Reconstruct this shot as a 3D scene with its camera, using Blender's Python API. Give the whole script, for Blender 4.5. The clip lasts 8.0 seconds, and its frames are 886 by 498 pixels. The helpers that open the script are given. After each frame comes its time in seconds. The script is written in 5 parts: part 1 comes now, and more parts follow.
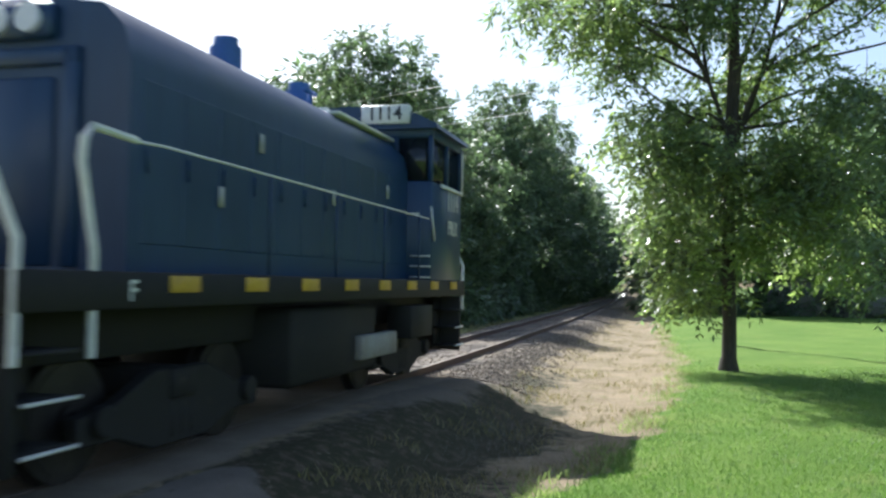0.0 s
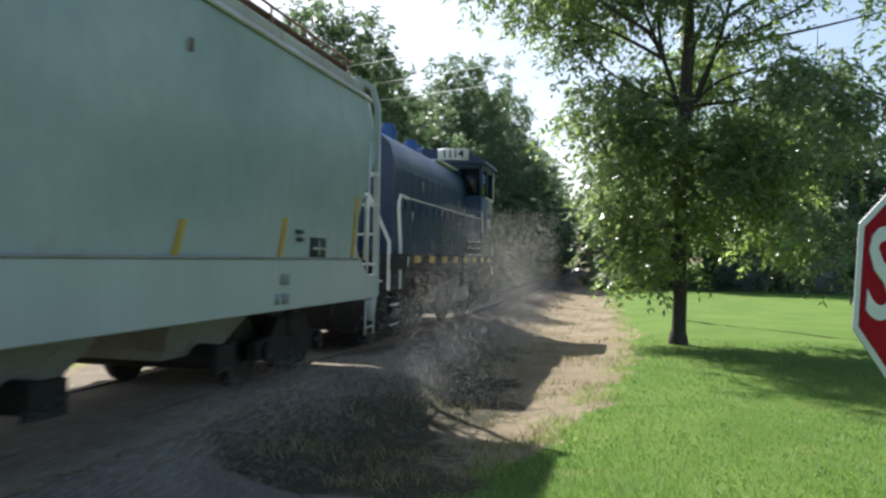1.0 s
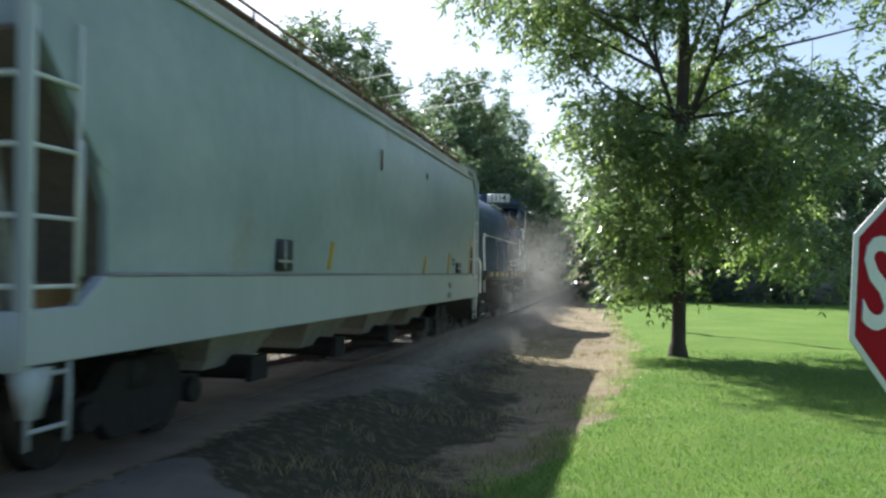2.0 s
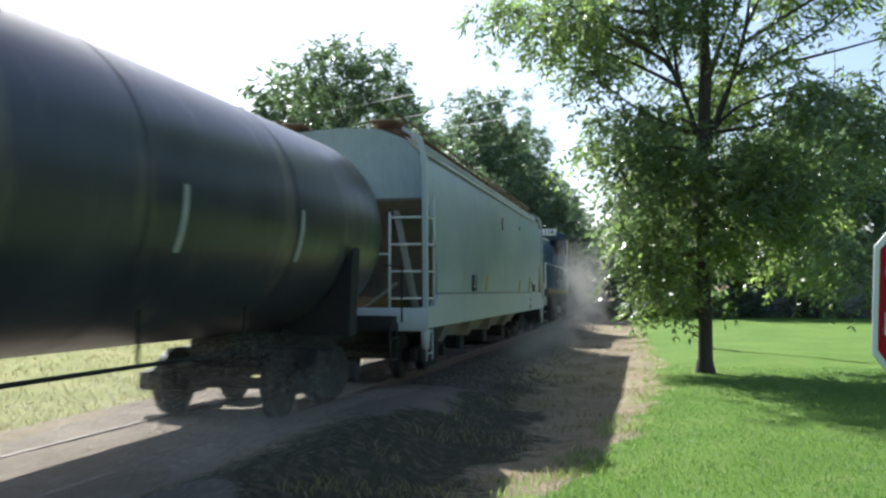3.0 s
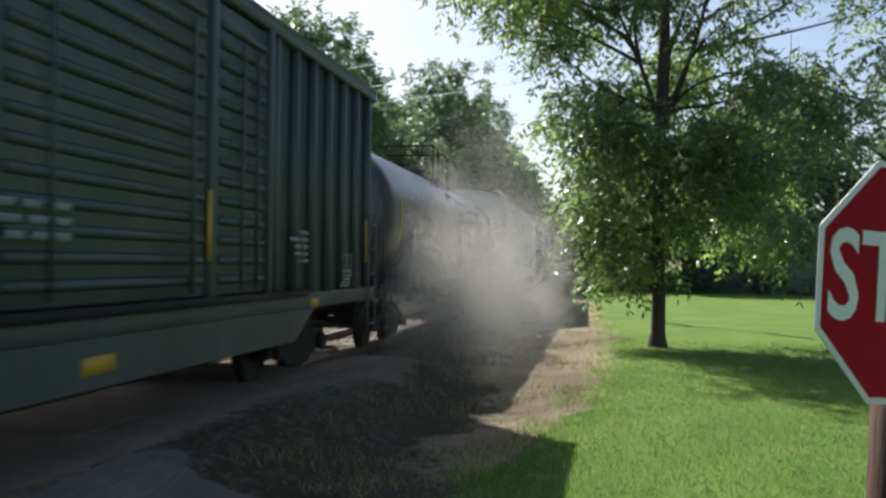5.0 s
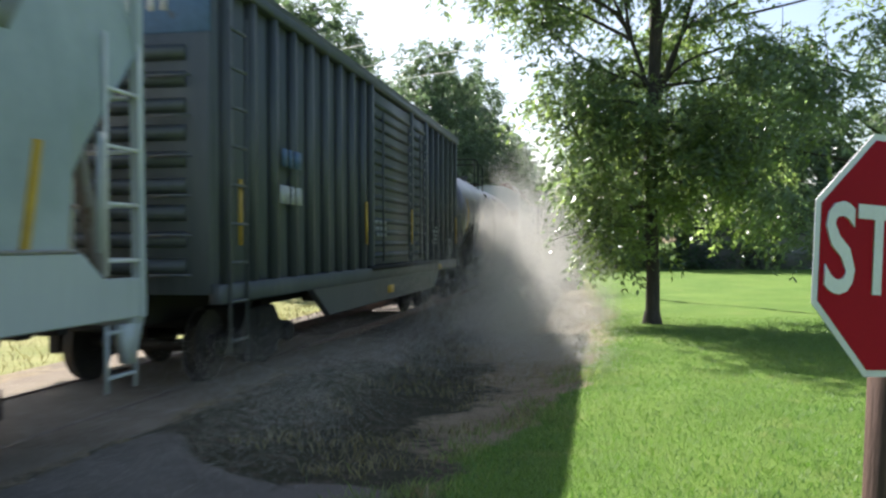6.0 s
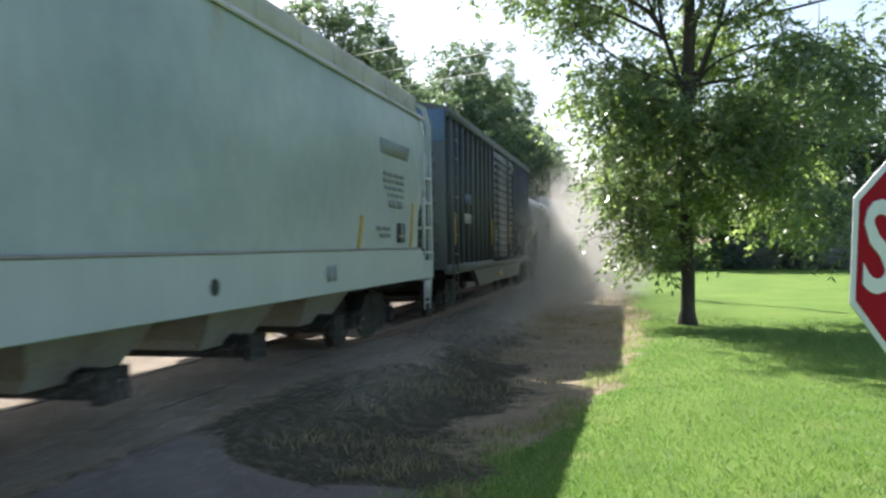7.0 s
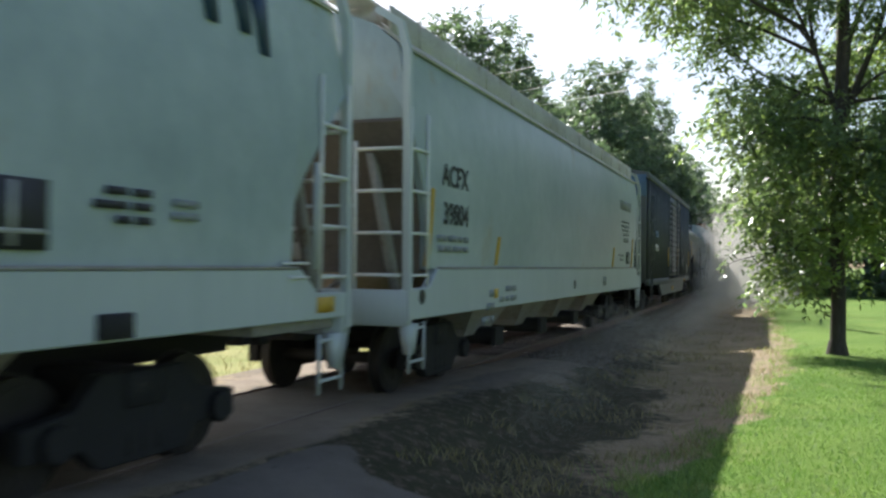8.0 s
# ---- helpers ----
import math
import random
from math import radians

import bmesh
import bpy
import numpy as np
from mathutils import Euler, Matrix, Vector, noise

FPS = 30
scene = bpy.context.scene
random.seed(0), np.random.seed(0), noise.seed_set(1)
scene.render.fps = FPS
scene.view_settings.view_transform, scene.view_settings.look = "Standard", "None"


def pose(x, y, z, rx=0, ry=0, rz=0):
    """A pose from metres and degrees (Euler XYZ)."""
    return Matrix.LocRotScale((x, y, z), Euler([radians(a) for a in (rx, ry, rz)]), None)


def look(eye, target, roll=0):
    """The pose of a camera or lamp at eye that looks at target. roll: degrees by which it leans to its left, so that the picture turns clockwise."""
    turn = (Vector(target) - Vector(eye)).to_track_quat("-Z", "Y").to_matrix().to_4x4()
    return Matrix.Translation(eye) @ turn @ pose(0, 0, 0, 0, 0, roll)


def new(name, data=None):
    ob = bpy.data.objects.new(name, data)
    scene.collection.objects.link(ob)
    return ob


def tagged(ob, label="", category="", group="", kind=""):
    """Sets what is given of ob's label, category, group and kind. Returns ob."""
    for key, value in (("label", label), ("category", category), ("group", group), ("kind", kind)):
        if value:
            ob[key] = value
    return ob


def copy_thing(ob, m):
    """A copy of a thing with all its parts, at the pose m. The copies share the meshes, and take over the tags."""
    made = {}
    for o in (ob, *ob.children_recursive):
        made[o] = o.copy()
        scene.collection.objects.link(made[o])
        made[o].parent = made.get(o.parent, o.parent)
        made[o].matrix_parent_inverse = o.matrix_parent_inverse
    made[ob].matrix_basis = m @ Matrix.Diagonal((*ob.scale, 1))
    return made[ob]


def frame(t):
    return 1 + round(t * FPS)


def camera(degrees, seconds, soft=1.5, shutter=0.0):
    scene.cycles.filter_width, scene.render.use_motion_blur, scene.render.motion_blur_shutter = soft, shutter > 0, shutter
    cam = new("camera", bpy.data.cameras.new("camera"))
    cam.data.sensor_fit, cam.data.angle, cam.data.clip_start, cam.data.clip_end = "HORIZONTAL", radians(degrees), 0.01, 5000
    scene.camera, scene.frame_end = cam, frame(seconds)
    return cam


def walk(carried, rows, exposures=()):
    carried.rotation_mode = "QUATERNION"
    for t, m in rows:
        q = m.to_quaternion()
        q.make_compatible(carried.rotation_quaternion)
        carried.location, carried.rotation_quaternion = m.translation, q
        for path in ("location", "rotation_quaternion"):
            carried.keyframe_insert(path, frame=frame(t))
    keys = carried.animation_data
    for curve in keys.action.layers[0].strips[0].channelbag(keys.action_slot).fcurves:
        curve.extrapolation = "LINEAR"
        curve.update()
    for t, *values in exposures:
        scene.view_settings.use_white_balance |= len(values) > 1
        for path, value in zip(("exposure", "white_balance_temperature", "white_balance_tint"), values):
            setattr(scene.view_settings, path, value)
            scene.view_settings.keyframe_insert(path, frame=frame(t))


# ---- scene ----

# ---------------------------------------------------------------- camera
EYE = 1.611
cam = camera(52.96, 8.0, soft=2.5, shutter=0.3)
VIEW = [
    (0.0, 92.19, -0.90, 15.44), (0.2, 92.40, -1.15, 15.45), (0.5, 92.06, -1.49, 13.86), (1.0, 90.54, -1.27, 12.47), (1.5, 90.00, -1.18, 11.90),
    (1.7, 90.50, -1.00, 12.00), (2.8, 92.70, 0.05, 13.72), (3.0, 92.68, 0.10, 13.99), (3.5, 92.86, -0.16, 13.76), (4.0, 92.86, 0.20, 13.40),
    (4.5, 92.98, 0.17, 12.59), (5.0, 90.90, -0.70, 11.29), (5.2, 89.72, -0.50, 11.22), (6.3, 89.67, 0.55, 11.04), (6.5, 89.78, 0.60, 11.48),
    (7.0, 89.75, 0.59, 13.00), (7.3, 91.00, -0.80, 14.75), (7.5, 91.37, -1.91, 17.60), (7.7, 91.50, -1.40, 20.40), (8.0, 90.95, -0.66, 21.57)]
GAIN = [(0.0, 1.02, 5950, 10), (1.0, 0.90, 6250, 12), (1.7, 0.95, 6150, 11), (2.8, 1.02, 5950, 10), (3.5, 0.86, 5950, 10), (4.0, 0.72, 6100, 11), (5.0, 0.68, 6350, 12),
        (6.4, 1.37, 6350, 14), (7.0, 1.39, 6350, 14), (7.5, 1.19, 6350, 12), (8.0, 1.04, 6300, 13)]
SWAY = ([0.0, 1.0, 1.5, 1.7, 2.8, 3.5, 4.5, 5.0, 6.3, 7.0, 8.0], [0.0, -0.03, -0.035, -0.03, 0.0, 0.015, 0.028, 0.018, 0.005, 0.01, 0.0])
walk(cam, [(t, pose(float(np.interp(t, *SWAY)), 0, EYE, a, b, c)) for t, a, b, c in VIEW], GAIN)

# ---------------------------------------------------------------- light
SUN = Vector((-3.55, 4.2, 4.8)).normalized()
world = bpy.data.worlds.new("sky")
scene.world = world
world.use_nodes = True
wn = world.node_tree
sky = wn.nodes.new("ShaderNodeTexSky")
sky.sky_type = "NISHITA"
sky.sun_disc = False
sky.sun_elevation = math.asin(SUN.z)
sky.sun_rotation = math.atan2(SUN.x, SUN.y)
sky.dust_density = 1.8
bg = wn.nodes["Background"]
bg.inputs["Strength"].default_value = 0.09
wn.links.new(sky.outputs[0], bg.inputs[0])
sun_data = bpy.data.lights.new("sun", "SUN")
sun_data.energy = 5.0
sun_data.angle = radians(0.55)
sun_data.color = (1.0, 0.965, 0.90)
sun = new("sun", sun_data)
sun.matrix_world = look((0, 0, 40), Vector((0, 0, 40)) - SUN)

# ---------------------------------------------------------------- materials
def surface(name, a, b, rough=0.7, metal=0.0, scale=(2, 2, 2), fine=60.0, bump=0.15, grain=0.25, spots=None, spot_at=0.62, spot_scale=6.0, stretch=(1, 1, 1), backlit=0.0, island=0.0):
    """Two-tone procedural surface: broad patches from a to b, fine grain, optional spots (rust, dirt)."""
    m = bpy.data.materials.new(name)
    m.use_nodes = True
    t = m.node_tree
    p = t.nodes["Principled BSDF"]
    co = t.nodes.new("ShaderNodeTexCoord")

    def noise_at(scales, s, detail, rough_n=0.6):
        mp = t.nodes.new("ShaderNodeMapping")
        mp.inputs["Scale"].default_value = scales
        t.links.new(co.outputs["Object"], mp.inputs[0])
        n = t.nodes.new("ShaderNodeTexNoise")
        n.inputs["Scale"].default_value, n.inputs["Detail"].default_value, n.inputs["Roughness"].default_value = s, detail, rough_n
        t.links.new(mp.outputs[0], n.inputs["Vector"])
        return n

    def mix(fac, x, y, kind="MIX"):
        n = t.nodes.new("ShaderNodeMix")
        n.data_type, n.blend_type = "RGBA", kind
        for sock, val in ((n.inputs[0], fac), (n.inputs[6], x), (n.inputs[7], y)):
            if isinstance(val, bpy.types.NodeSocket):
                t.links.new(val, sock)
            elif isinstance(val, (int, float)):
                sock.default_value = val
            else:
                sock.default_value = (*val, 1)
        return n.outputs[2]

    def ramp(src, lo, hi):
        r = t.nodes.new("ShaderNodeMapRange")
        r.inputs["From Min"].default_value, r.inputs["From Max"].default_value = lo, hi
        t.links.new(src, r.inputs["Value"])
        return r.outputs[0]

    broad = noise_at(scale, 1.0, 5)
    col = mix(ramp(broad.outputs[0], 0.35, 0.68), a, b)
    small = noise_at(stretch, fine, 4, 0.7)
    g = ramp(small.outputs[0], 0.25, 0.75)
    dark = mix(g, (1 - grain,) * 3, (1 + grain * 0.3,) * 3)
    col = mix(1.0, col, dark, "MULTIPLY")
    if spots:
        sp = noise_at(stretch, spot_scale, 6, 0.72)
        col = mix(ramp(sp.outputs[0], spot_at, spot_at + 0.1), col, spots)
    if island:
        geo = t.nodes.new("ShaderNodeNewGeometry")
        r = ramp(geo.outputs["Random Per Island"], 0.0, 1.0)
        shade = mix(r, (1 - island,) * 3, (1 + island,) * 3)
        col = mix(1.0, col, shade, "MULTIPLY")
    t.links.new(col, p.inputs["Base Color"])
    p.inputs["Metallic"].default_value = metal
    rr = t.nodes.new("ShaderNodeMapRange")
    rr.inputs["To Min"].default_value, rr.inputs["To Max"].default_value = max(rough - 0.12, 0.05), min(rough + 0.12, 1)
    t.links.new(broad.outputs[0], rr.inputs["Value"])
    t.links.new(rr.outputs[0], p.inputs["Roughness"])
    if bump:
        bp = t.nodes.new("ShaderNodeBump")
        bp.inputs["Strength"].default_value, bp.inputs["Distance"].default_value = bump, 0.02
        t.links.new(small.outputs[0], bp.inputs["Height"])
        t.links.new(bp.outputs[0], p.inputs["Normal"])
    if backlit:
        p.inputs["Specular IOR Level"].default_value = 0.9
        tr = t.nodes.new("ShaderNodeBsdfTranslucent")
        t.links.new(mix(1.0, col, (1.58, 1.70, 1.12), "MULTIPLY"), tr.inputs["Color"])
        mx = t.nodes.new("ShaderNodeMixShader")
        mx.inputs[0].default_value = backlit
        t.links.new(p.outputs[0], mx.inputs[1])
        t.links.new(tr.outputs[0], mx.inputs[2])
        t.links.new(mx.outputs[0], t.nodes["Material Output"].inputs["Surface"])
    return m


STREAK = (1.0, 1.0, 0.08)
hopper_paint = surface("pale_grey_green_paint", (0.288, 0.348, 0.358), (0.425, 0.474, 0.472), 0.40, 0, (0.55, 0.35, 0.6), 7, 0.03, 0.16, (0.31, 0.285, 0.215), 0.60, 1.3, (1.0, 0.5, 0.35))
hopper_sill = surface("pale_sill_paint", (0.405, 0.445, 0.435), (0.475, 0.51, 0.495), 0.5, 0, (0.8, 0.8, 0.5), 12, 0.03, 0.07, (0.25, 0.2, 0.15), 0.68, 3.0, STREAK)
hopper_dirty = surface("dusty_grey_steel", (0.34, 0.33, 0.30), (0.26, 0.23, 0.20), 0.75, 0, (1.5, 1.5, 0.8), 20, 0.1, 0.3, (0.16, 0.10, 0.06), 0.6, 4)
# end sheet brown: grime, darkened further to paint the shade of the recess
end_grime_shade = surface("brown_grime_and_recess_shade", (0.15, 0.118, 0.09), (0.095, 0.078, 0.064), 0.85, 0, (1.5, 1.5, 0.8), 20, 0.1, 0.3, (0.07, 0.05, 0.035), 0.6, 4)
hopper_roof = surface("weathered_roof_paint", (0.52, 0.50, 0.44), (0.40, 0.37, 0.31), 0.65, 0, (1, 1, 1), 25, 0.08, 0.25, (0.24, 0.15, 0.09), 0.6, 3)
rust_grate = surface("rusty_grating", (0.24, 0.14, 0.09), (0.17, 0.10, 0.07), 0.8, 0.2, (3, 3, 3), 50, 0.2, 0.3)
white_bar = surface("white_rail_paint", (0.74, 0.74, 0.70), (0.62, 0.62, 0.58), 0.45, 0, (3, 3, 3), 40, 0.05, 0.15)
yellow_paint = surface("yellow_reflector", (0.60, 0.37, 0.035), (0.46, 0.28, 0.04), 0.5, 0, (4, 4, 4), 40, 0.05, 0.2)
blue_paint = surface("dark_blue_paint", (0.014, 0.042, 0.100), (0.020, 0.054, 0.125), 0.42, 0, (0.8, 0.8, 0.5), 14, 0.04, 0.25, (0.05, 0.05, 0.06), 0.68, 2.5, STREAK)
bright_blue = surface("blue_stack_paint", (0.03, 0.10, 0.32), (0.04, 0.13, 0.38), 0.4, 0, (3, 3, 3), 30, 0.05, 0.2)
black_steel = surface("grimy_black_steel", (0.012, 0.0115, 0.011), (0.022, 0.020, 0.018), 0.8, 0.0, (2, 2, 2), 30, 0.15, 0.35, (0.045, 0.034, 0.025), 0.62, 5)
tank_black = surface("black_tank_paint", (0.026, 0.028, 0.042), (0.056, 0.056, 0.068), 0.33, 0, (0.8, 0.8, 0.4), 10, 0.04, 0.3, (0.100, 0.085, 0.075), 0.54, 1.6, STREAK)
box_paint = surface("faded_black_green_paint", (0.052, 0.063, 0.069), (0.098, 0.106, 0.106), 0.5, 0, (0.9, 0.9, 0.3), 12, 0.06, 0.3, (0.09, 0.07, 0.05), 0.62, 2.5, STREAK)
box_blue = surface("faded_blue_end_paint", (0.06, 0.12, 0.22), (0.09, 0.15, 0.24), 0.6, 0, (1.2, 1.2, 0.6), 14, 0.06, 0.25, (0.08, 0.07, 0.06), 0.6, 3)
wheel_steel = surface("worn_wheel_steel", (0.05, 0.042, 0.036), (0.03, 0.026, 0.023), 0.6, 0.4, (3, 3, 3), 40, 0.1, 0.3)
rail_steel = surface("rusty_rail_steel", (0.14, 0.085, 0.06), (0.20, 0.13, 0.10), 0.6, 0.4, (2, 2, 2), 50, 0.1, 0.3)
rail_top = surface("polished_rail_head", (0.27, 0.23, 0.18), (0.21, 0.175, 0.14), 0.75, 0.1, (2, 2, 2), 50, 0.02, 0.1)
tie_wood = surface("weathered_tie_wood", (0.13, 0.105, 0.08), (0.19, 0.16, 0.13), 0.9, 0, (6, 0.8, 3), 40, 0.5, 0.4)
ballast_mat = surface("grey_ballast_stone", (0.125, 0.102, 0.078), (0.21, 0.175, 0.135), 0.9, 0, (3, 3, 3), 30, 0.4, 0.3, island=0.4)
glass_dark = surface("dark_window_glass", (0.015, 0.018, 0.02), (0.02, 0.024, 0.028), 0.1, 0, (1, 1, 1), 10, 0, 0.1)
lamp_glass = surface("clear_lamp_glass", (0.75, 0.76, 0.78), (0.65, 0.66, 0.7), 0.15, 0, (6, 6, 6), 60, 0.1, 0.2)
black_ink = surface("black_stencil_paint", (0.02, 0.02, 0.022), (0.035, 0.035, 0.035), 0.6, 0, (4, 4, 4), 60, 0.02, 0.2)
grey_ink = surface("faded_grey_stencil", (0.22, 0.24, 0.24), (0.28, 0.30, 0.29), 0.7, 0, (4, 4, 4), 60, 0.02, 0.2)
pale_ink = surface("pale_stencil_paint", (0.5, 0.5, 0.46), (0.36, 0.36, 0.34), 0.7, 0, (4, 4, 4), 60, 0.02, 0.3)
red_paint = surface("red_sign_sheeting", (0.31, 0.006, 0.016), (0.36, 0.008, 0.020), 0.6, 0, (2, 2, 2), 120, 0.02, 0.1)
red_paint.node_tree.nodes["Principled BSDF"].inputs["Specular IOR Level"].default_value = 0.1
red_lamp = surface("red_lamp_lens", (0.5, 0.01, 0.01), (0.4, 0.01, 0.01), 0.3, 0, (2, 2, 2), 60, 0.02, 0.1)
sign_white = surface("white_sign_sheeting", (0.72, 0.72, 0.72), (0.64, 0.64, 0.65), 0.45, 0, (3, 3, 3), 80, 0.02, 0.12)
sign_back = surface("dull_aluminium", (0.4, 0.4, 0.4), (0.34, 0.34, 0.35), 0.5, 0.8, (3, 3, 3), 80, 0.02, 0.12)
post_wood = surface("weathered_brown_post", (0.15, 0.085, 0.06), (0.095, 0.058, 0.042), 0.85, 0, (9, 9, 0.8), 45, 0.35, 0.4, stretch=(1, 1, 0.12))
bark = surface("dark_furrowed_bark", (0.055, 0.045, 0.036), (0.10, 0.085, 0.07), 0.95, 0, (5, 5, 1.0), 22, 0.9, 0.5, stretch=(1, 1, 0.25))
leaf_mat = surface("green_leaflets", (0.112, 0.162, 0.082), (0.160, 0.212, 0.115), 0.32, 0, (0.7, 0.7, 0.7), 8, 0, 0.2, backlit=0.58, island=0.35)
leaf_gloss = surface("glossy_grey_green_leaves", (0.155, 0.205, 0.130), (0.225, 0.275, 0.185), 0.27, 0, (0.7, 0.7, 0.7), 8, 0, 0.2, backlit=0.54, island=0.4)
# brighter leaf colour painted for sunlit clumps; the verge weeds share it
leaf_bright = surface("lit_yellow_green_leaflets", (0.175, 0.232, 0.085), (0.235, 0.290, 0.125), 0.34, 0, (0.7, 0.7, 0.7), 8, 0, 0.2, backlit=0.62, island=0.35)
wood_leaf = surface("dark_woodland_leaves", (0.096, 0.146, 0.088), (0.148, 0.200, 0.122), 0.40, 0, (0.25, 0.25, 0.25), 4, 0, 0.25, backlit=0.46, island=0.4)
blade_mat = surface("lawn_blades", (0.10, 0.205, 0.034), (0.155, 0.255, 0.05), 0.5, 0, (0.9, 0.9, 0.9), 5, 0, 0.2, backlit=0.3, island=0.35)
straw_mat = surface("dry_straw", (0.34, 0.28, 0.15), (0.22, 0.20, 0.08), 0.8, 0, (2, 2, 2), 20, 0, 0.25, backlit=0.2, island=0.35)
shed_wall = surface("grey_board_wall", (0.22, 0.21, 0.20), (0.28, 0.27, 0.25), 0.85, 0, (0.5, 0.5, 0.5), 12, 0.2, 0.25)
shed_roof = surface("dark_shingle_roof", (0.07, 0.065, 0.06), (0.10, 0.09, 0.085), 0.9, 0, (0.8, 0.8, 0.8), 14, 0.4, 0.3)


def ground_material():
    """Lawn, dry earth and gravel in one sheet; the cover attribute says which lies where."""
    m = bpy.data.materials.new("ground_cover")
    m.use_nodes = True
    t = m.node_tree
    p = t.nodes["Principled BSDF"]
    co = t.nodes.new("ShaderNodeTexCoord")

    def nz(s, d, r=0.65):
        n = t.nodes.new("ShaderNodeTexNoise")
        n.inputs["Scale"].default_value, n.inputs["Detail"].default_value, n.inputs["Roughness"].default_value = s, d, r
        t.links.new(co.outputs["Object"], n.inputs["Vector"])
        return n.outputs[0]

    def rng(src, lo, hi, a=0.0, b=1.0):
        r = t.nodes.new("ShaderNodeMapRange")
        for k, v in (("From Min", lo), ("From Max", hi), ("To Min", a), ("To Max", b)):
            r.inputs[k].default_value = v
        t.links.new(src, r.inputs["Value"])
        return r.outputs[0]

    def mix(fac, x, y, kind="MIX"):
        n = t.nodes.new("ShaderNodeMix")
        n.data_type, n.blend_type = "RGBA", kind
        for sock, val in ((n.inputs[0], fac), (n.inputs[6], x), (n.inputs[7], y)):
            if isinstance(val, bpy.types.NodeSocket):
                t.links.new(val, sock)
            elif isinstance(val, (int, float)):
                sock.default_value = val
            else:
                sock.default_value = (*val, 1)
        return n.outputs[2]

    def attr(name):
        n = t.nodes.new("ShaderNodeAttribute")
        n.attribute_name = name
        return n.outputs["Fac"]

    def add(x, y, op="ADD"):
        n = t.nodes.new("ShaderNodeMath")
        n.operation = op
        for sock, val in ((n.inputs[0], x), (n.inputs[1], y)):
            if isinstance(val, (int, float)):
                sock.default_value = val
            else:
                t.links.new(val, sock)
        return n.outputs[0]

    lawn = mix(rng(nz(0.35, 4), 0.35, 0.65), (0.112, 0.206, 0.031), (0.165, 0.258, 0.046))
    lawn = mix(rng(nz(1.6, 5), 0.56, 0.75), lawn, (0.21, 0.25, 0.07))
    lawn = mix(1.0, lawn, mix(rng(nz(70, 4, 0.8), 0.3, 0.7), (0.5, 0.55, 0.4), (1.15, 1.15, 1.1)), "MULTIPLY")
    earth = mix(rng(nz(1.2, 5), 0.35, 0.65), (0.38, 0.30, 0.195), (0.27, 0.215, 0.135))
    earth = mix(rng(nz(3.5, 5), 0.55, 0.68), earth, (0.22, 0.20, 0.09))
    earth = mix(1.0, earth, mix(rng(nz(28, 6, 0.8), 0.3, 0.7), (0.55, 0.55, 0.55), (1.2, 1.2, 1.2)), "MULTIPLY")
    stone = mix(rng(nz(26, 5, 0.8), 0.35, 0.62), (0.105, 0.085, 0.066), (0.25, 0.215, 0.17))
    stone = mix(rng(nz(0.8, 4), 0.4, 0.66), stone, (0.21, 0.17, 0.125))
    tar = mix(rng(nz(1.1, 5), 0.35, 0.65), (0.180, 0.158, 0.130), (0.240, 0.212, 0.175))
    tar = mix(1.0, tar, mix(rng(nz(90, 4, 0.8), 0.3, 0.7), (0.72, 0.72, 0.72), (1.12, 1.12, 1.12)), "MULTIPLY")
    tar = mix(rng(nz(2.4, 7, 0.72), 0.60, 0.66), tar, (0.085, 0.075, 0.062))
    # fallen leaves, their colour lowered to carry the train's shade
    litter_shade = mix(rng(nz(6.5, 6, 0.7), 0.50, 0.62), (0.056, 0.056, 0.030), (0.128, 0.102, 0.070))
    litter_shade = mix(rng(nz(11, 6, 0.75), 0.60, 0.66), litter_shade, (0.24, 0.205, 0.15))
    sand = mix(rng(nz(1.4, 5), 0.35, 0.65), (0.33, 0.275, 0.205), (0.25, 0.205, 0.155))
    sand = mix(1.0, sand, mix(rng(nz(45, 5, 0.8), 0.3, 0.7), (0.75, 0.75, 0.75), (1.1, 1.1, 1.1)), "MULTIPLY")
    wild = mix(rng(nz(0.6, 5), 0.35, 0.65), (0.26, 0.29, 0.09), (0.38, 0.36, 0.15))
    wild = mix(1.0, wild, mix(rng(nz(18, 5, 0.8), 0.3, 0.7), (0.5, 0.5, 0.45), (1.15, 1.15, 1.1)), "MULTIPLY")
    break_up = rng(nz(4.0, 6, 0.75), 0.2, 0.8, -0.35, 0.35)
    col = mix(rng(add(attr("earth"), break_up), 0.4, 0.6), lawn, earth)
    col = mix(rng(add(attr("wild"), break_up), 0.4, 0.6), col, wild)
    col = mix(rng(add(attr("litter_shade"), break_up), 0.4, 0.6), col, litter_shade)
    col = mix(rng(add(attr("stone"), break_up), 0.4, 0.6), col, stone)
    col = mix(rng(add(attr("sand"), break_up), 0.4, 0.6), col, sand)
    col = mix(rng(add(attr("tar"), rng(break_up, -0.35, 0.35, -0.12, 0.12)), 0.46, 0.54), col, tar)
    t.links.new(col, p.inputs["Base Color"])
    p.inputs["Roughness"].default_value = 0.95
    p.inputs["Specular IOR Level"].default_value = 0.2
    bp = t.nodes.new("ShaderNodeBump")
    bp.inputs["Strength"].default_value, bp.inputs["Distance"].default_value = 0.7, 0.04
    t.links.new(nz(32, 6, 0.8), bp.inputs["Height"])
    t.links.new(bp.outputs[0], p.inputs["Normal"])
    return m


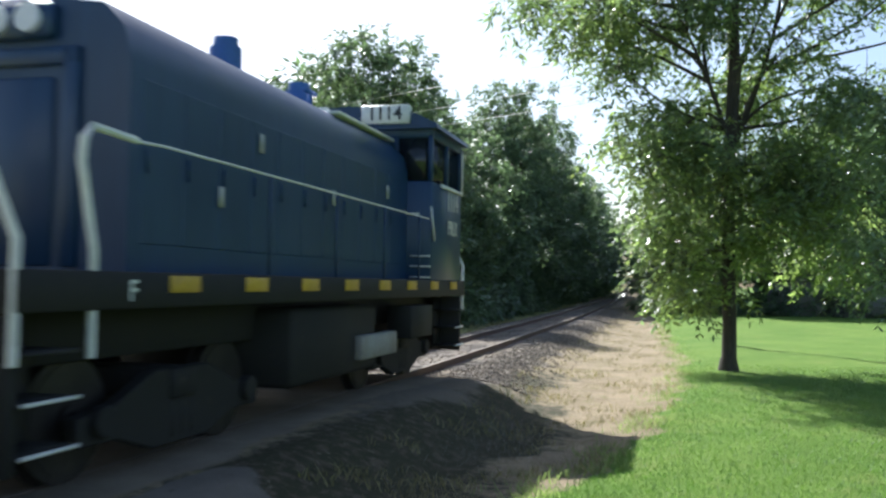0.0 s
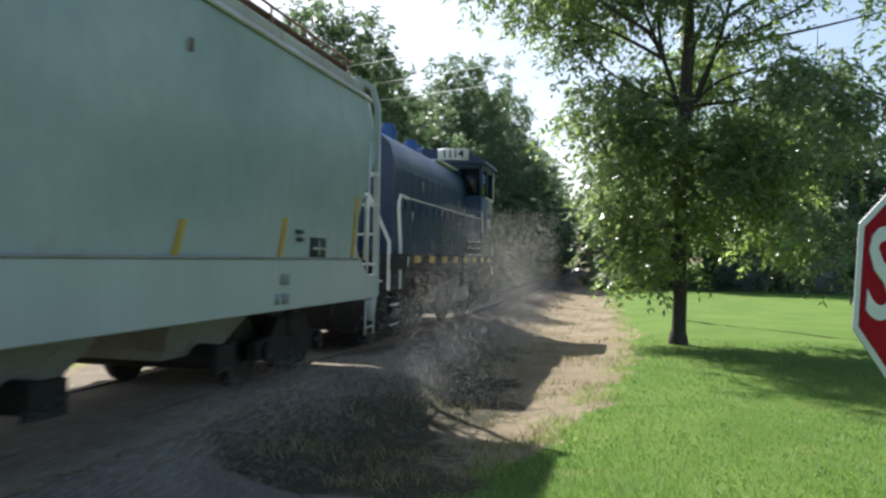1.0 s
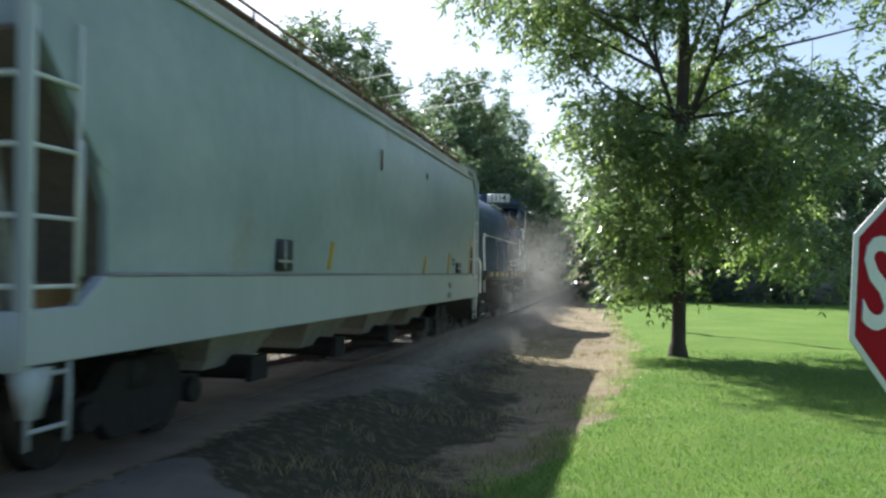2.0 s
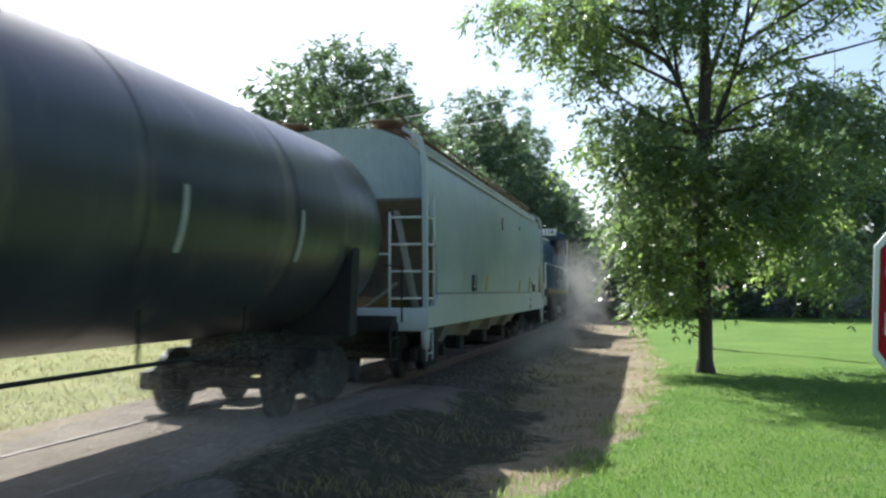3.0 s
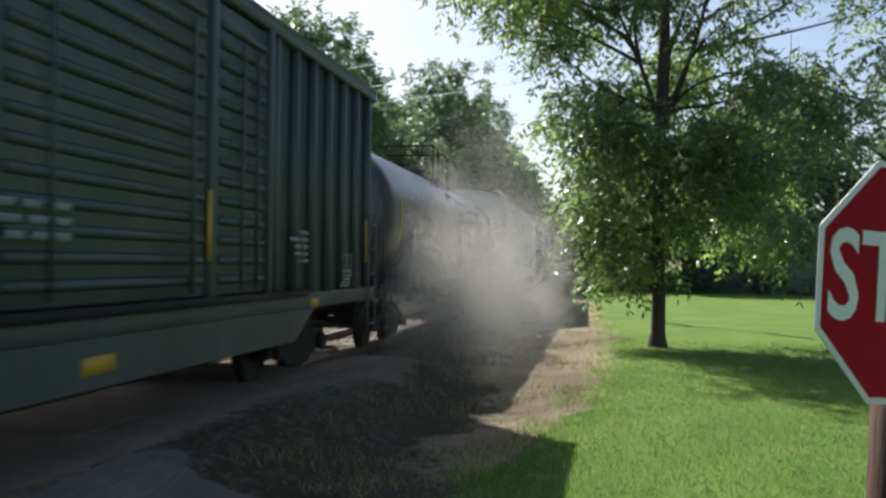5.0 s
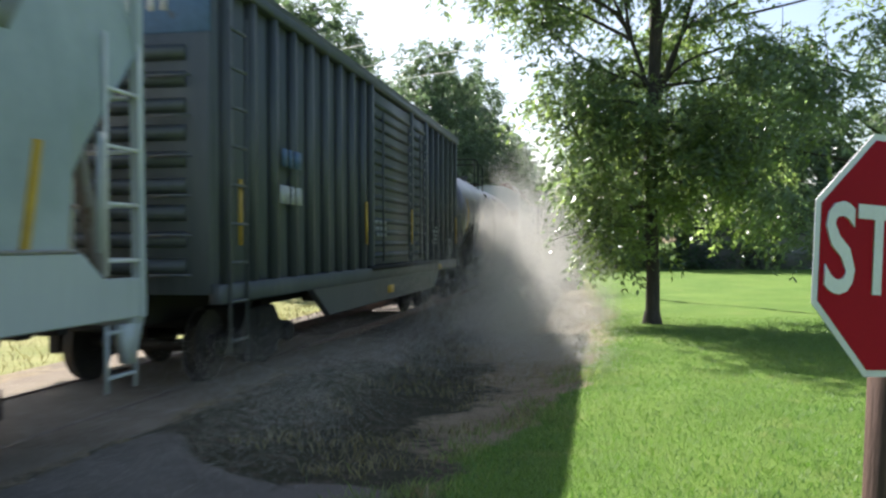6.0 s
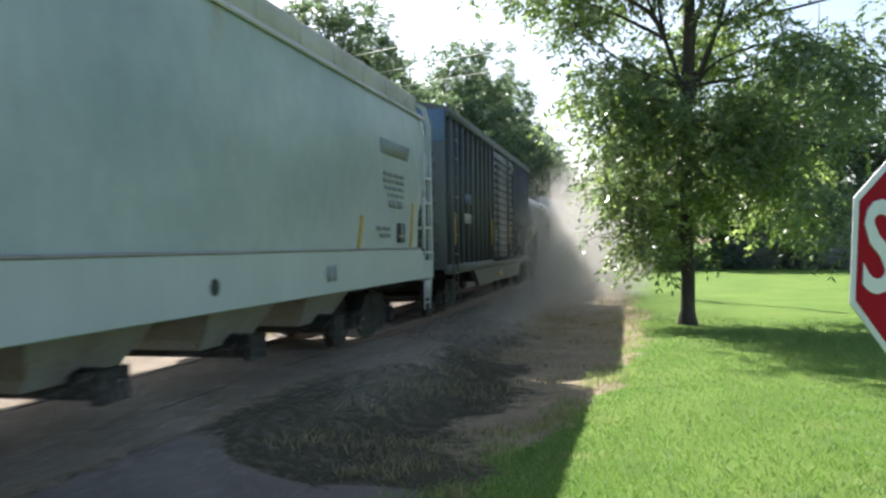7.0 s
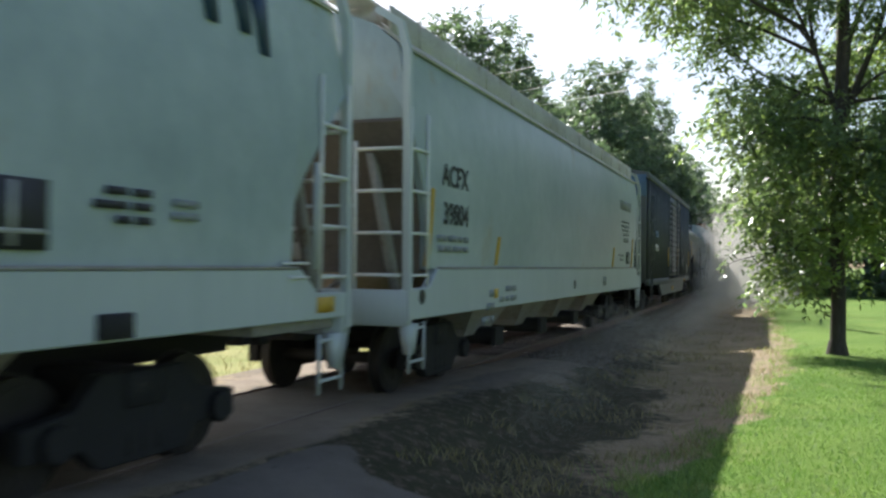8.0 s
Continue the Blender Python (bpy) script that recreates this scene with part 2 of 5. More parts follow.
# ---------------------------------------------------------------- building helpers
def box(bm, a, b):
    v = [bm.verts.new((x, y, z)) for x in (a[0], b[0]) for y in (a[1], b[1]) for z in (a[2], b[2])]
    for f in ((0, 1, 3, 2), (4, 6, 7, 5), (0, 4, 5, 1), (2, 3, 7, 6), (0, 2, 6, 4), (1, 5, 7, 3)):
        bm.faces.new([v[i] for i in f])


def tube(bm, pts, r, n=6, r_end=None):
    """A round bar along a line of points, closed at both ends."""
    pts = [Vector(q) for q in pts]
    rings = []
    for i, q in enumerate(pts):
        d = (pts[min(i + 1, len(pts) - 1)] - pts[max(i - 1, 0)]).normalized()
        u = d.cross(Vector((0, 0, 1)) if abs(d.z) < 0.9 else Vector((1, 0, 0))).normalized()
        w = d.cross(u)
        k = r if r_end is None else r + (r_end - r) * i / (len(pts) - 1)
        rings.append([bm.verts.new(q + k * (math.cos(6.2832 * j / n) * u + math.sin(6.2832 * j / n) * w)) for j in range(n)])
    for a, b in zip(rings, rings[1:]):
        for j in range(n):
            bm.faces.new((a[j], a[(j + 1) % n], b[(j + 1) % n], b[j]))
    bm.faces.new(rings[0])
    bm.faces.new(rings[-1][::-1])


def loft(bm, rings, cap=True):
    """Joins equal rings of points into one closed skin."""
    vs = [[bm.verts.new(q) for q in r] for r in rings]
    n = len(vs[0])
    for a, b in zip(vs, vs[1:]):
        for j in range(n):
            bm.faces.new((a[j], a[(j + 1) % n], b[(j + 1) % n], b[j]))
    if cap:
        bm.faces.new(vs[0])
        bm.faces.new(vs[-1][::-1])


def slab(bm, outline, axis, a, b):
    """A plate: a flat outline pushed from a to b along an axis (0 x, 1 y, 2 z)."""
    def at(p, k):
        q = list(p)
        q.insert(axis, k)
        return q
    loft(bm, [[at(p, a) for p in outline], [at(p, b) for p in outline]])


def part(name, bm, material, parent, label="", bevel=0.0, smooth=True):
    """Links a bmesh as one mesh object under a thing or a part."""
    bmesh.ops.recalc_face_normals(bm, faces=bm.faces)
    if bevel:
        sharp = [e for e in bm.edges if len(e.link_faces) == 2 and e.calc_face_angle(0) > 0.6]
        bmesh.ops.bevel(bm, geom=sharp, offset=bevel, segments=1, affect="EDGES", clamp_overlap=True)
    for e in bm.edges:
        e.smooth = len(e.link_faces) == 2 and e.calc_face_angle(0) < 0.6
    me = bpy.data.meshes.new(name)
    bm.to_mesh(me)
    bm.free()
    me.materials.append(material)
    if smooth:
        me.polygons.foreach_set("use_smooth", [True] * len(me.polygons))
    ob = new(name, me)
    ob.parent = parent
    if label:
        ob["label"] = label
    return ob


def boxes(name, spans, material, parent, label="", bevel=0.0, joined=False):
    if not joined:
        made = [boxes(name, [s], material, parent, label, bevel, True) for s in spans]
        return made[0]
    bm = bmesh.new()
    for a, b in spans:
        box(bm, a, b)
    return part(name, bm, material, parent, label, bevel)


def bars(name, lines, r, material, parent, label="", n=6):
    bm = bmesh.new()
    for pts in lines:
        tube(bm, pts, r, n)
    return part(name, bm, material, parent, label)


def letters(name, text, height, material, parent, m, label="", squeeze=1.0):
    """Raised lettering in the built-in font, standing in the XY plane of the pose m, centred."""
    cu = bpy.data.curves.new(name, "FONT")
    cu.body, cu.size, cu.extrude, cu.align_x, cu.align_y, cu.resolution_u = text, height / 0.72, 0.003, "CENTER", "CENTER", 3
    cu.offset = height * 0.018
    tmp = bpy.data.objects.new("tmp", cu)
    me = bpy.data.meshes.new_from_object(tmp)
    bpy.data.objects.remove(tmp)
    me.transform(Matrix.Diagonal((squeeze, 1, 1, 1)))
    me.materials.clear()
    me.materials.append(material)
    ob = new(name, me)
    ob.parent = parent
    ob.matrix_local = m
    if label:
        ob["label"] = label
    return ob


def thing(name, label, category, m=None, group="", kind=""):
    ob = new(name)
    ob.empty_display_size = 0.2
    if m is not None:
        ob.matrix_basis = m
    return tagged(ob, label, category, group, kind)


def quads_mesh(name, verts, faces, material):
    me = bpy.data.meshes.new(name)
    verts, faces = np.asarray(verts, dtype=np.float32), np.asarray(faces, dtype=np.int32)
    k = faces.shape[1]
    me.vertices.add(len(verts))
    me.vertices.foreach_set("co", verts.ravel())
    me.loops.add(faces.size)
    me.loops.foreach_set("vertex_index", faces.ravel())
    me.polygons.add(len(faces))
    me.polygons.foreach_set("loop_start", np.arange(0, faces.size, k, dtype=np.int32))
    me.update(calc_edges=True)
    me.materials.append(material)
    return me


# ---------------------------------------------------------------- track line and ground
TRACK_X, BEND, BEND_END, SPEED = -5.53, 1435.0, 75.0, 9.54


def along(s, side=0.0, z=0.0):
    """The place s metres along the track, side metres to the right of its centre line, and the track's heading."""
    a = min(s, BEND_END) / BEND
    over = max(s - BEND_END, 0.0)
    x = TRACK_X - BEND * (1 - math.cos(a)) - over * math.sin(a) + side * math.cos(a)
    return Vector((x, BEND * math.sin(a) + over * math.cos(a) + side * math.sin(a), z)), math.degrees(a)


def from_track(x, y):
    """Metres to the right of the track's centre line."""
    c = np.clip(y, -200, BEND_END)
    return x - TRACK_X + c * c / (2 * BEND) + (np.maximum(y, BEND_END) - BEND_END) * BEND_END / BEND


def wave(x, y, k):
    return np.sin(x * 1.3 * k + 0.7) * np.sin(y * 0.9 * k + 1.9) + 0.6 * np.sin(x * 2.9 * k - y * 2.1 * k) + 0.4 * np.sin(y * 4.7 * k + x * 1.1 * k)


def lawn_edge(y):
    return np.interp(y, [-20, 4, 8, 10.3, 14, 17, 24, 37, 45, 58, 75, 400], [-1.9, -1.6, -1.35, -0.9, -0.35, -0.12, -0.05, -0.8, -1.2, -2.1, -3.2, -18])


def ground_z(x, y):
    d = from_track(x, y)
    z = np.interp(d, [-9, -5, -3.2, -1.75, 1.75, 3.0, 4.2, 5.4, 6.6], [-0.45, -0.55, -0.5, -0.17, -0.17, -0.42, -0.46, -0.36, -0.28])
    near = np.clip((9 - y) / 4, 0, 1)
    z = z * (1 - near) + near * np.interp(d, [-9, -3, -1.75, 1.75, 3, 5, 6.6], [-0.4, -0.35, -0.17, -0.17, -0.24, -0.26, -0.28])
    fill = np.clip((17.0 - y) / 4, 0, 1) * np.clip((2.9 - np.abs(d)) / 0.9, 0, 1)
    flange = np.clip((np.abs(np.abs(d) - 0.665) - 0.02) / 0.02, 0, 1)
    z = z * (1 - fill) + fill * (-0.004 - 0.015 * (1 - flange) - 0.03 * np.maximum(np.abs(d) - 1.6, 0))
    return z + (1 - 0.8 * fill) * (0.012 * wave(x, y, 2.0) + 0.02 * wave(x, y, 0.5))


def make_ground():
    xs = np.concatenate([-np.geomspace(900, 26, 14), np.arange(-24, -12, 1.0), np.arange(-12, 3, 0.16), np.arange(3, 12, 0.5), np.geomspace(12, 900, 24)])
    ys = np.concatenate([-np.geomspace(300, 3, 12), np.arange(-2, 3, 0.5), np.arange(3, 30, 0.16), np.arange(30, 70, 0.7), np.geomspace(70, 2500, 30)])
    X, Y = np.meshgrid(xs, ys)
    Z = ground_z(X, Y)
    v = np.stack([X, Y, Z], -1).reshape(-1, 3)
    nx, ny = len(xs), len(ys)
    i = (np.arange(ny - 1)[:, None] * nx + np.arange(nx - 1)).ravel()
    me = quads_mesh("ground", v, np.stack([i, i + 1, i + nx + 1, i + nx], -1), ground_material())
    me.polygons.foreach_set("use_smooth", [True] * len(me.polygons))
    x, y = v[:, 0], v[:, 1]
    d = from_track(x, y)
    edge = lawn_edge(y) + 0.16 * wave(x * 0.3, y, 1.1)
    cover = {"earth": np.clip(0.5 + (edge - x) * 1.6, 0, 1) * (d > -3), "wild": np.clip(0.5 + (-2.9 - d) * 1.2, 0, 1)}
    ballast = np.clip(0.5 + (2.25 - np.abs(d) + 0.25 * wave(x, y, 0.8)) * 1.5, 0, 1)
    cover["stone"] = ballast * np.clip(0.3 + (y - 9.0) * 0.12, 0, 1)
    # worn tar of the road that crosses, dusty sand over the crossing, and fallen leaves up to the lawn, darkened and
    # spread to paint the train's shade
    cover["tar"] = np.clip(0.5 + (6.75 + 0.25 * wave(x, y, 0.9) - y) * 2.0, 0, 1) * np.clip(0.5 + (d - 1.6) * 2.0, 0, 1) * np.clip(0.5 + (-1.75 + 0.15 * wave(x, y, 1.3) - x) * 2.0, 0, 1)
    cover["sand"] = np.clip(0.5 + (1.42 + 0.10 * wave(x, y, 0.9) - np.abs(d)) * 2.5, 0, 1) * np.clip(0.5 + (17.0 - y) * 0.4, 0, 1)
    cover["litter_shade"] = np.clip(0.62 + (17.0 + 1.2 * wave(x, y, 0.5) - y) * 0.11, 0, 0.80) * np.clip(0.5 + (d - 1.45) * 1.0, 0, 1) * np.clip(0.5 + (3.75 + np.clip((10.0 - y) * 0.3, 0, 1.2) + 0.3 * wave(x, y, 0.8) - d) * 0.7, 0, 1) * (x < edge + 0.15)
    for name, val in cover.items():
        me.attributes.new(name, "FLOAT", "POINT").data.foreach_set("value", val.astype(np.float32))
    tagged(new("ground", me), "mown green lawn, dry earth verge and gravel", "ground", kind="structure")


make_ground()


def make_track():
    track = thing("railway_track", "rusty steel rails on weathered wooden ties in grey ballast", "track", kind="structure")
    profile = [(-0.075, -0.17), (0.075, -0.17), (0.075, -0.155), (0.012, -0.14), (0.010, -0.045), (0.036, -0.035), (0.036, -0.006), (0.03, 0), (-0.03, 0), (-0.036, -0.006), (-0.036, -0.035), (-0.010, -0.045), (-0.012, -0.14), (-0.075, -0.155)]
    stations = [-30 + i * 3.0 for i in range(110)]
    for side in (0.75, -0.75):
        bm = bmesh.new()
        loft(bm, [[tuple(along(s, side + px, pz)[0]) for px, pz in profile] for s in stations])
        rail = part("rail", bm, rail_steel, track, smooth=False)
        bm = bmesh.new()
        loft(bm, [[tuple(along(s, side + px, pz)[0]) for px, pz in ((-0.026, -0.002), (0.026, -0.002), (0.024, 0.0025), (-0.024, 0.0025))] for s in stations])
        part("rail_head", bm, rail_top, rail, "polished running surface", smooth=False)
    bm = bmesh.new()
    box(bm, (-1.3, -0.115, -0.33), (1.3, 0.115, -0.155))
    first = part("tie", bm, tie_wood, track, bevel=0.012)
    rnd = random.Random(4)
    s = 1.0
    while s < 120:
        p, a = along(s, rnd.uniform(-0.04, 0.04))
        t = new("tie", first.data)
        t.parent = track
        t.matrix_local = pose(p.x, p.y, rnd.uniform(-0.012, 0.006), 0, rnd.uniform(-0.6, 0.6), a + rnd.uniform(-1.5, 1.5))
        s += 0.52
    first.matrix_local = pose(*along(0.48)[0])


make_track()


def scatter_stones():
    """Loose ballast beside and between the rails."""
    rng = np.random.default_rng(5)
    n = 13000
    s = 16 + 54 * rng.random(n) ** 1.5
    d = np.clip(rng.normal(0, 1, n) * 0.4 + 1.85, -2.9, 3.0)
    half = rng.random(n) < 0.35
    d[half] = rng.uniform(-2.4, 2.4, half.sum())
    x = TRACK_X - s * s / (2 * BEND) + d
    base = np.array([(1, 0, 0), (-1, 0, 0), (0, 1, 0), (0, -1, 0), (0, 0, 0.8), (0, 0, -0.8)])
    f = np.array([(0, 2, 4), (2, 1, 4), (1, 3, 4), (3, 0, 4), (2, 0, 5), (1, 2, 5), (3, 1, 5), (0, 3, 5)])
    r = rng.uniform(0.013, 0.036, (n, 1, 1)) * rng.uniform(0.6, 1.3, (n, 6, 1))
    ang = rng.uniform(0, 6.28, n)
    rot = np.zeros((n, 3, 3))
    rot[:, 0, 0], rot[:, 0, 1], rot[:, 1, 0], rot[:, 1, 1], rot[:, 2, 2] = np.cos(ang), -np.sin(ang), np.sin(ang), np.cos(ang), 1
    v = np.einsum("nij,nkj->nki", rot, base[None] * r)
    v += np.stack([x, s, ground_z(x, s) + 0.012], -1)[:, None]
    me = quads_mesh("ballast_stones", v.reshape(-1, 3), (f[None] + 6 * np.arange(n)[:, None, None]).reshape(-1, 3), ballast_mat)
    tagged(new("ballast_stones", me), "loose grey crushed ballast stones along the track", "gravel", kind="stuff")


scatter_stones()


def blades(name, x, y, h, w, lean, material, label, category):
    """Grass blades: one bent, tapering strip each."""
    rng = np.random.default_rng(len(x))
    n = len(x)
    a = rng.uniform(0, 6.28, n)
    b = rng.uniform(0, 6.28, n)
    side = np.stack([np.cos(a), np.sin(a), np.zeros(n)], -1) * (w * rng.uniform(0.6, 1.3, n))[:, None]
    h = h * rng.uniform(0.5, 1.25, n)
    tip = np.stack([np.cos(b) * lean * h, np.sin(b) * lean * h, h], -1)
    base = np.stack([x, y, ground_z(x, y) - 0.01], -1)
    v = np.stack([base - side, base + side, base + 0.55 * tip * np.array([0.6, 0.6, 1.1]) + side * 0.7, base + 0.55 * tip * np.array([0.6, 0.6, 1.1]) - side * 0.7, base + tip], 1)
    q = 5 * np.arange(n)[:, None]
    tris = np.concatenate([q + [0, 1, 2], q + [0, 2, 3], q + [3, 2, 4]])
    me = quads_mesh(name, v.reshape(-1, 3), tris, material)
    return tagged(new(name, me), label, category, kind="stuff")


def make_grass():
    rng = np.random.default_rng(11)
    n = 95000
    y = 3.2 + 20 * rng.random(n) ** 1.9
    y -= rng.exponential(1.2, n) * (y < 5.0)
    x = lawn_edge(y) + rng.random(n) ** 1.1 * (1.2 + 0.42 * y + 1.5)
    x += 0.12 * rng.normal(size=n)
    blades("lawn_grass", x, y, np.full(n, 0.055), 0.0045, 0.7, blade_mat, "short mown bright green lawn grass", "grass")
    n = 9000
    y = 4 + 40 * rng.random(n) ** 1.6
    x = lawn_edge(y) + rng.normal(size=n) * 0.22 - 0.15
    clump = wave(x, y, 2.3) > 0.1
    blades("verge_weeds", x[clump], y[clump], np.full(clump.sum(), 0.13), 0.005, 0.8, leaf_bright, "ragged green weeds where the lawn meets the earth", "grass")
    n = 16000
    y = 6.5 + 45 * rng.random(n) ** 1.6
    d = rng.uniform(2.3, 5.4, n)
    x = TRACK_X - y * y / (2 * BEND) + d
    clump = (wave(x, y, 1.7) > 0.35) & (x < lawn_edge(y) + 0.1)
    blades("dry_grass", x[clump], y[clump], np.full(clump.sum(), 0.12), 0.006, 0.9, straw_mat, "dry straw-coloured grass on the earth verge", "grass")
    n = 14000
    y = 5 + 45 * rng.random(n)
    x = TRACK_X - 3.0 - 12 * rng.random(n) ** 1.5 - y * y / (2 * BEND)
    blades("field_grass", x, y, np.full(n, 0.13), 0.010, 0.8, straw_mat, "rough sunlit grass beyond the track", "grass")


make_grass()

# ---------------------------------------------------------------- rolling stock
WHEELS, TRAIN = [], []


def wheelset(parent, y, r=0.42):
    bm = bmesh.new()
    tube(bm, [(-0.95, 0, 0), (0.95, 0, 0)], 0.075, 10)
    for s in (-1, 1):
        for a, b, k in ((0.685, 0.70, r + 0.028), (0.70, 0.82, r)):
            tube(bm, [(s * a, 0, 0), (s * b, 0, 0)], k, 24)
        tube(bm, [(s * 0.82, 0, 0), (s * 0.835, 0, 0)], r - 0.06, 24)
        tube(bm, [(s * 0.83, 0, 0), (s * 0.88, 0, 0)], 0.13, 12)
        for k in range(3):
            a = k * 2.094
            box(bm, (s * 0.834 - 0.006, math.cos(a) * 0.22 - 0.03, math.sin(a) * 0.22 - 0.03), (s * 0.834 + 0.006, math.cos(a) * 0.22 + 0.03, math.sin(a) * 0.22 + 0.03))
    w = part("wheelset", bm, wheel_steel, parent, "worn steel wheels on an axle")
    w.matrix_local = pose(0, y, r)
    WHEELS.append((w, y, r))


def truck(parent, y, base=1.75, r=0.42):
    """A four-wheel truck: two cast side frames, bolster, springs and two wheelsets."""
    bm = bmesh.new()
    box(bm, (-1.15, -0.22, 0.55), (1.15, 0.22, 0.82))
    t = part("truck", bm, black_steel, parent, "grimy cast steel truck", 0.02)
    t.matrix_local = pose(0, y, 0)
    h = base / 2
    outline = [(-h - 0.25, 0.32), (-h - 0.25, 0.55), (-h + 0.2, 0.60), (-0.45, 0.82), (0.45, 0.82), (h - 0.2, 0.60), (h + 0.25, 0.55), (h + 0.25, 0.32), (h - 0.25, 0.32), (0.45, 0.16), (-0.45, 0.16), (-h + 0.25, 0.32)]
    for s in (-1, 1):
        bm = bmesh.new()
        slab(bm, outline, 0, s * 0.98, s * 1.12)
        for k in (-h, h):
            tube(bm, [(s * 1.08, k, r), (s * 1.2, k, r)], 0.13, 10)
        part("side_frame", bm, black_steel, t, bevel=0.015)
        bm = bmesh.new()
        for k in (-0.16, 0, 0.16):
            tube(bm, [(s * 1.06, k, 0.22), (s * 1.06, k, 0.52)], 0.07, 8)
        part("spring", bm, black_steel, t)
    for k in (-h, h):
        wheelset(t, k, r)
    return t


def coupler(parent, y, out):
    bm = bmesh.new()
    box(bm, (-0.1, min(y, y + out * 0.42), 0.78), (0.1, max(y, y + out * 0.42), 0.98))
    box(bm, (-0.17, min(y + out * 0.36, y + out * 0.56), 0.72), (0.15, max(y + out * 0.36, y + out * 0.56), 1.02))
    part("coupler", bm, black_steel, parent, "steel knuckle coupler", 0.025)


def ladder(parent, x, y0, y1, z0, z1, step=0.4, r=0.016, material=None, name="ladder"):
    """A ladder in the plane of the car's side."""
    lines = [[(x, y0, z0), (x, y0, z1)], [(x, y1, z0), (x, y1, z1)]]
    z = z0 + 0.12
    while z < z1:
        lines.append([(x, y0, z), (x, y1, z)])
        z += step
    return bars(name, lines, r, material or white_bar, parent)


def writing(parent, x, y, z, w, h, rows, material, name="stencil_block"):
    """Rows of lettering too small to read, as plain bars on the near side."""
    rnd = random.Random(int(abs(y * 100 + z * 31)))
    spans = []
    for i in range(rows):
        zz = z - i * h * 1.8
        k = w * rnd.uniform(0.65, 1.0)
        a = y
        while a > y - k:
            b = rnd.uniform(0.12, 0.35)
            spans.append(((x - 0.004, a - b, zz), (x + 0.004, a, zz + h)))
            a -= b + 0.06
    ob = boxes(name, spans, material, parent, joined=True)
    ob["kind"] = "stuff"
    return ob


def hopper_ring(y, low, bulge=1.0):
    """Cross-section of a covered hopper's body at y, with its floor at height low."""
    side = [(1.44, 4.00), (1.52, 3.55), (1.575, 2.9), (1.59, 2.3), (1.56, 1.55)]
    pts = []
    for x, z in side:
        if z < low:
            z = low
        pts.append((x, y, z))
    right = [(0.0, y, 4.45), (0.75, y, 4.40), (1.15, y, 4.24)] + pts
    return right + [(-x, y, z) for x, y, z in reversed(right[1:])]


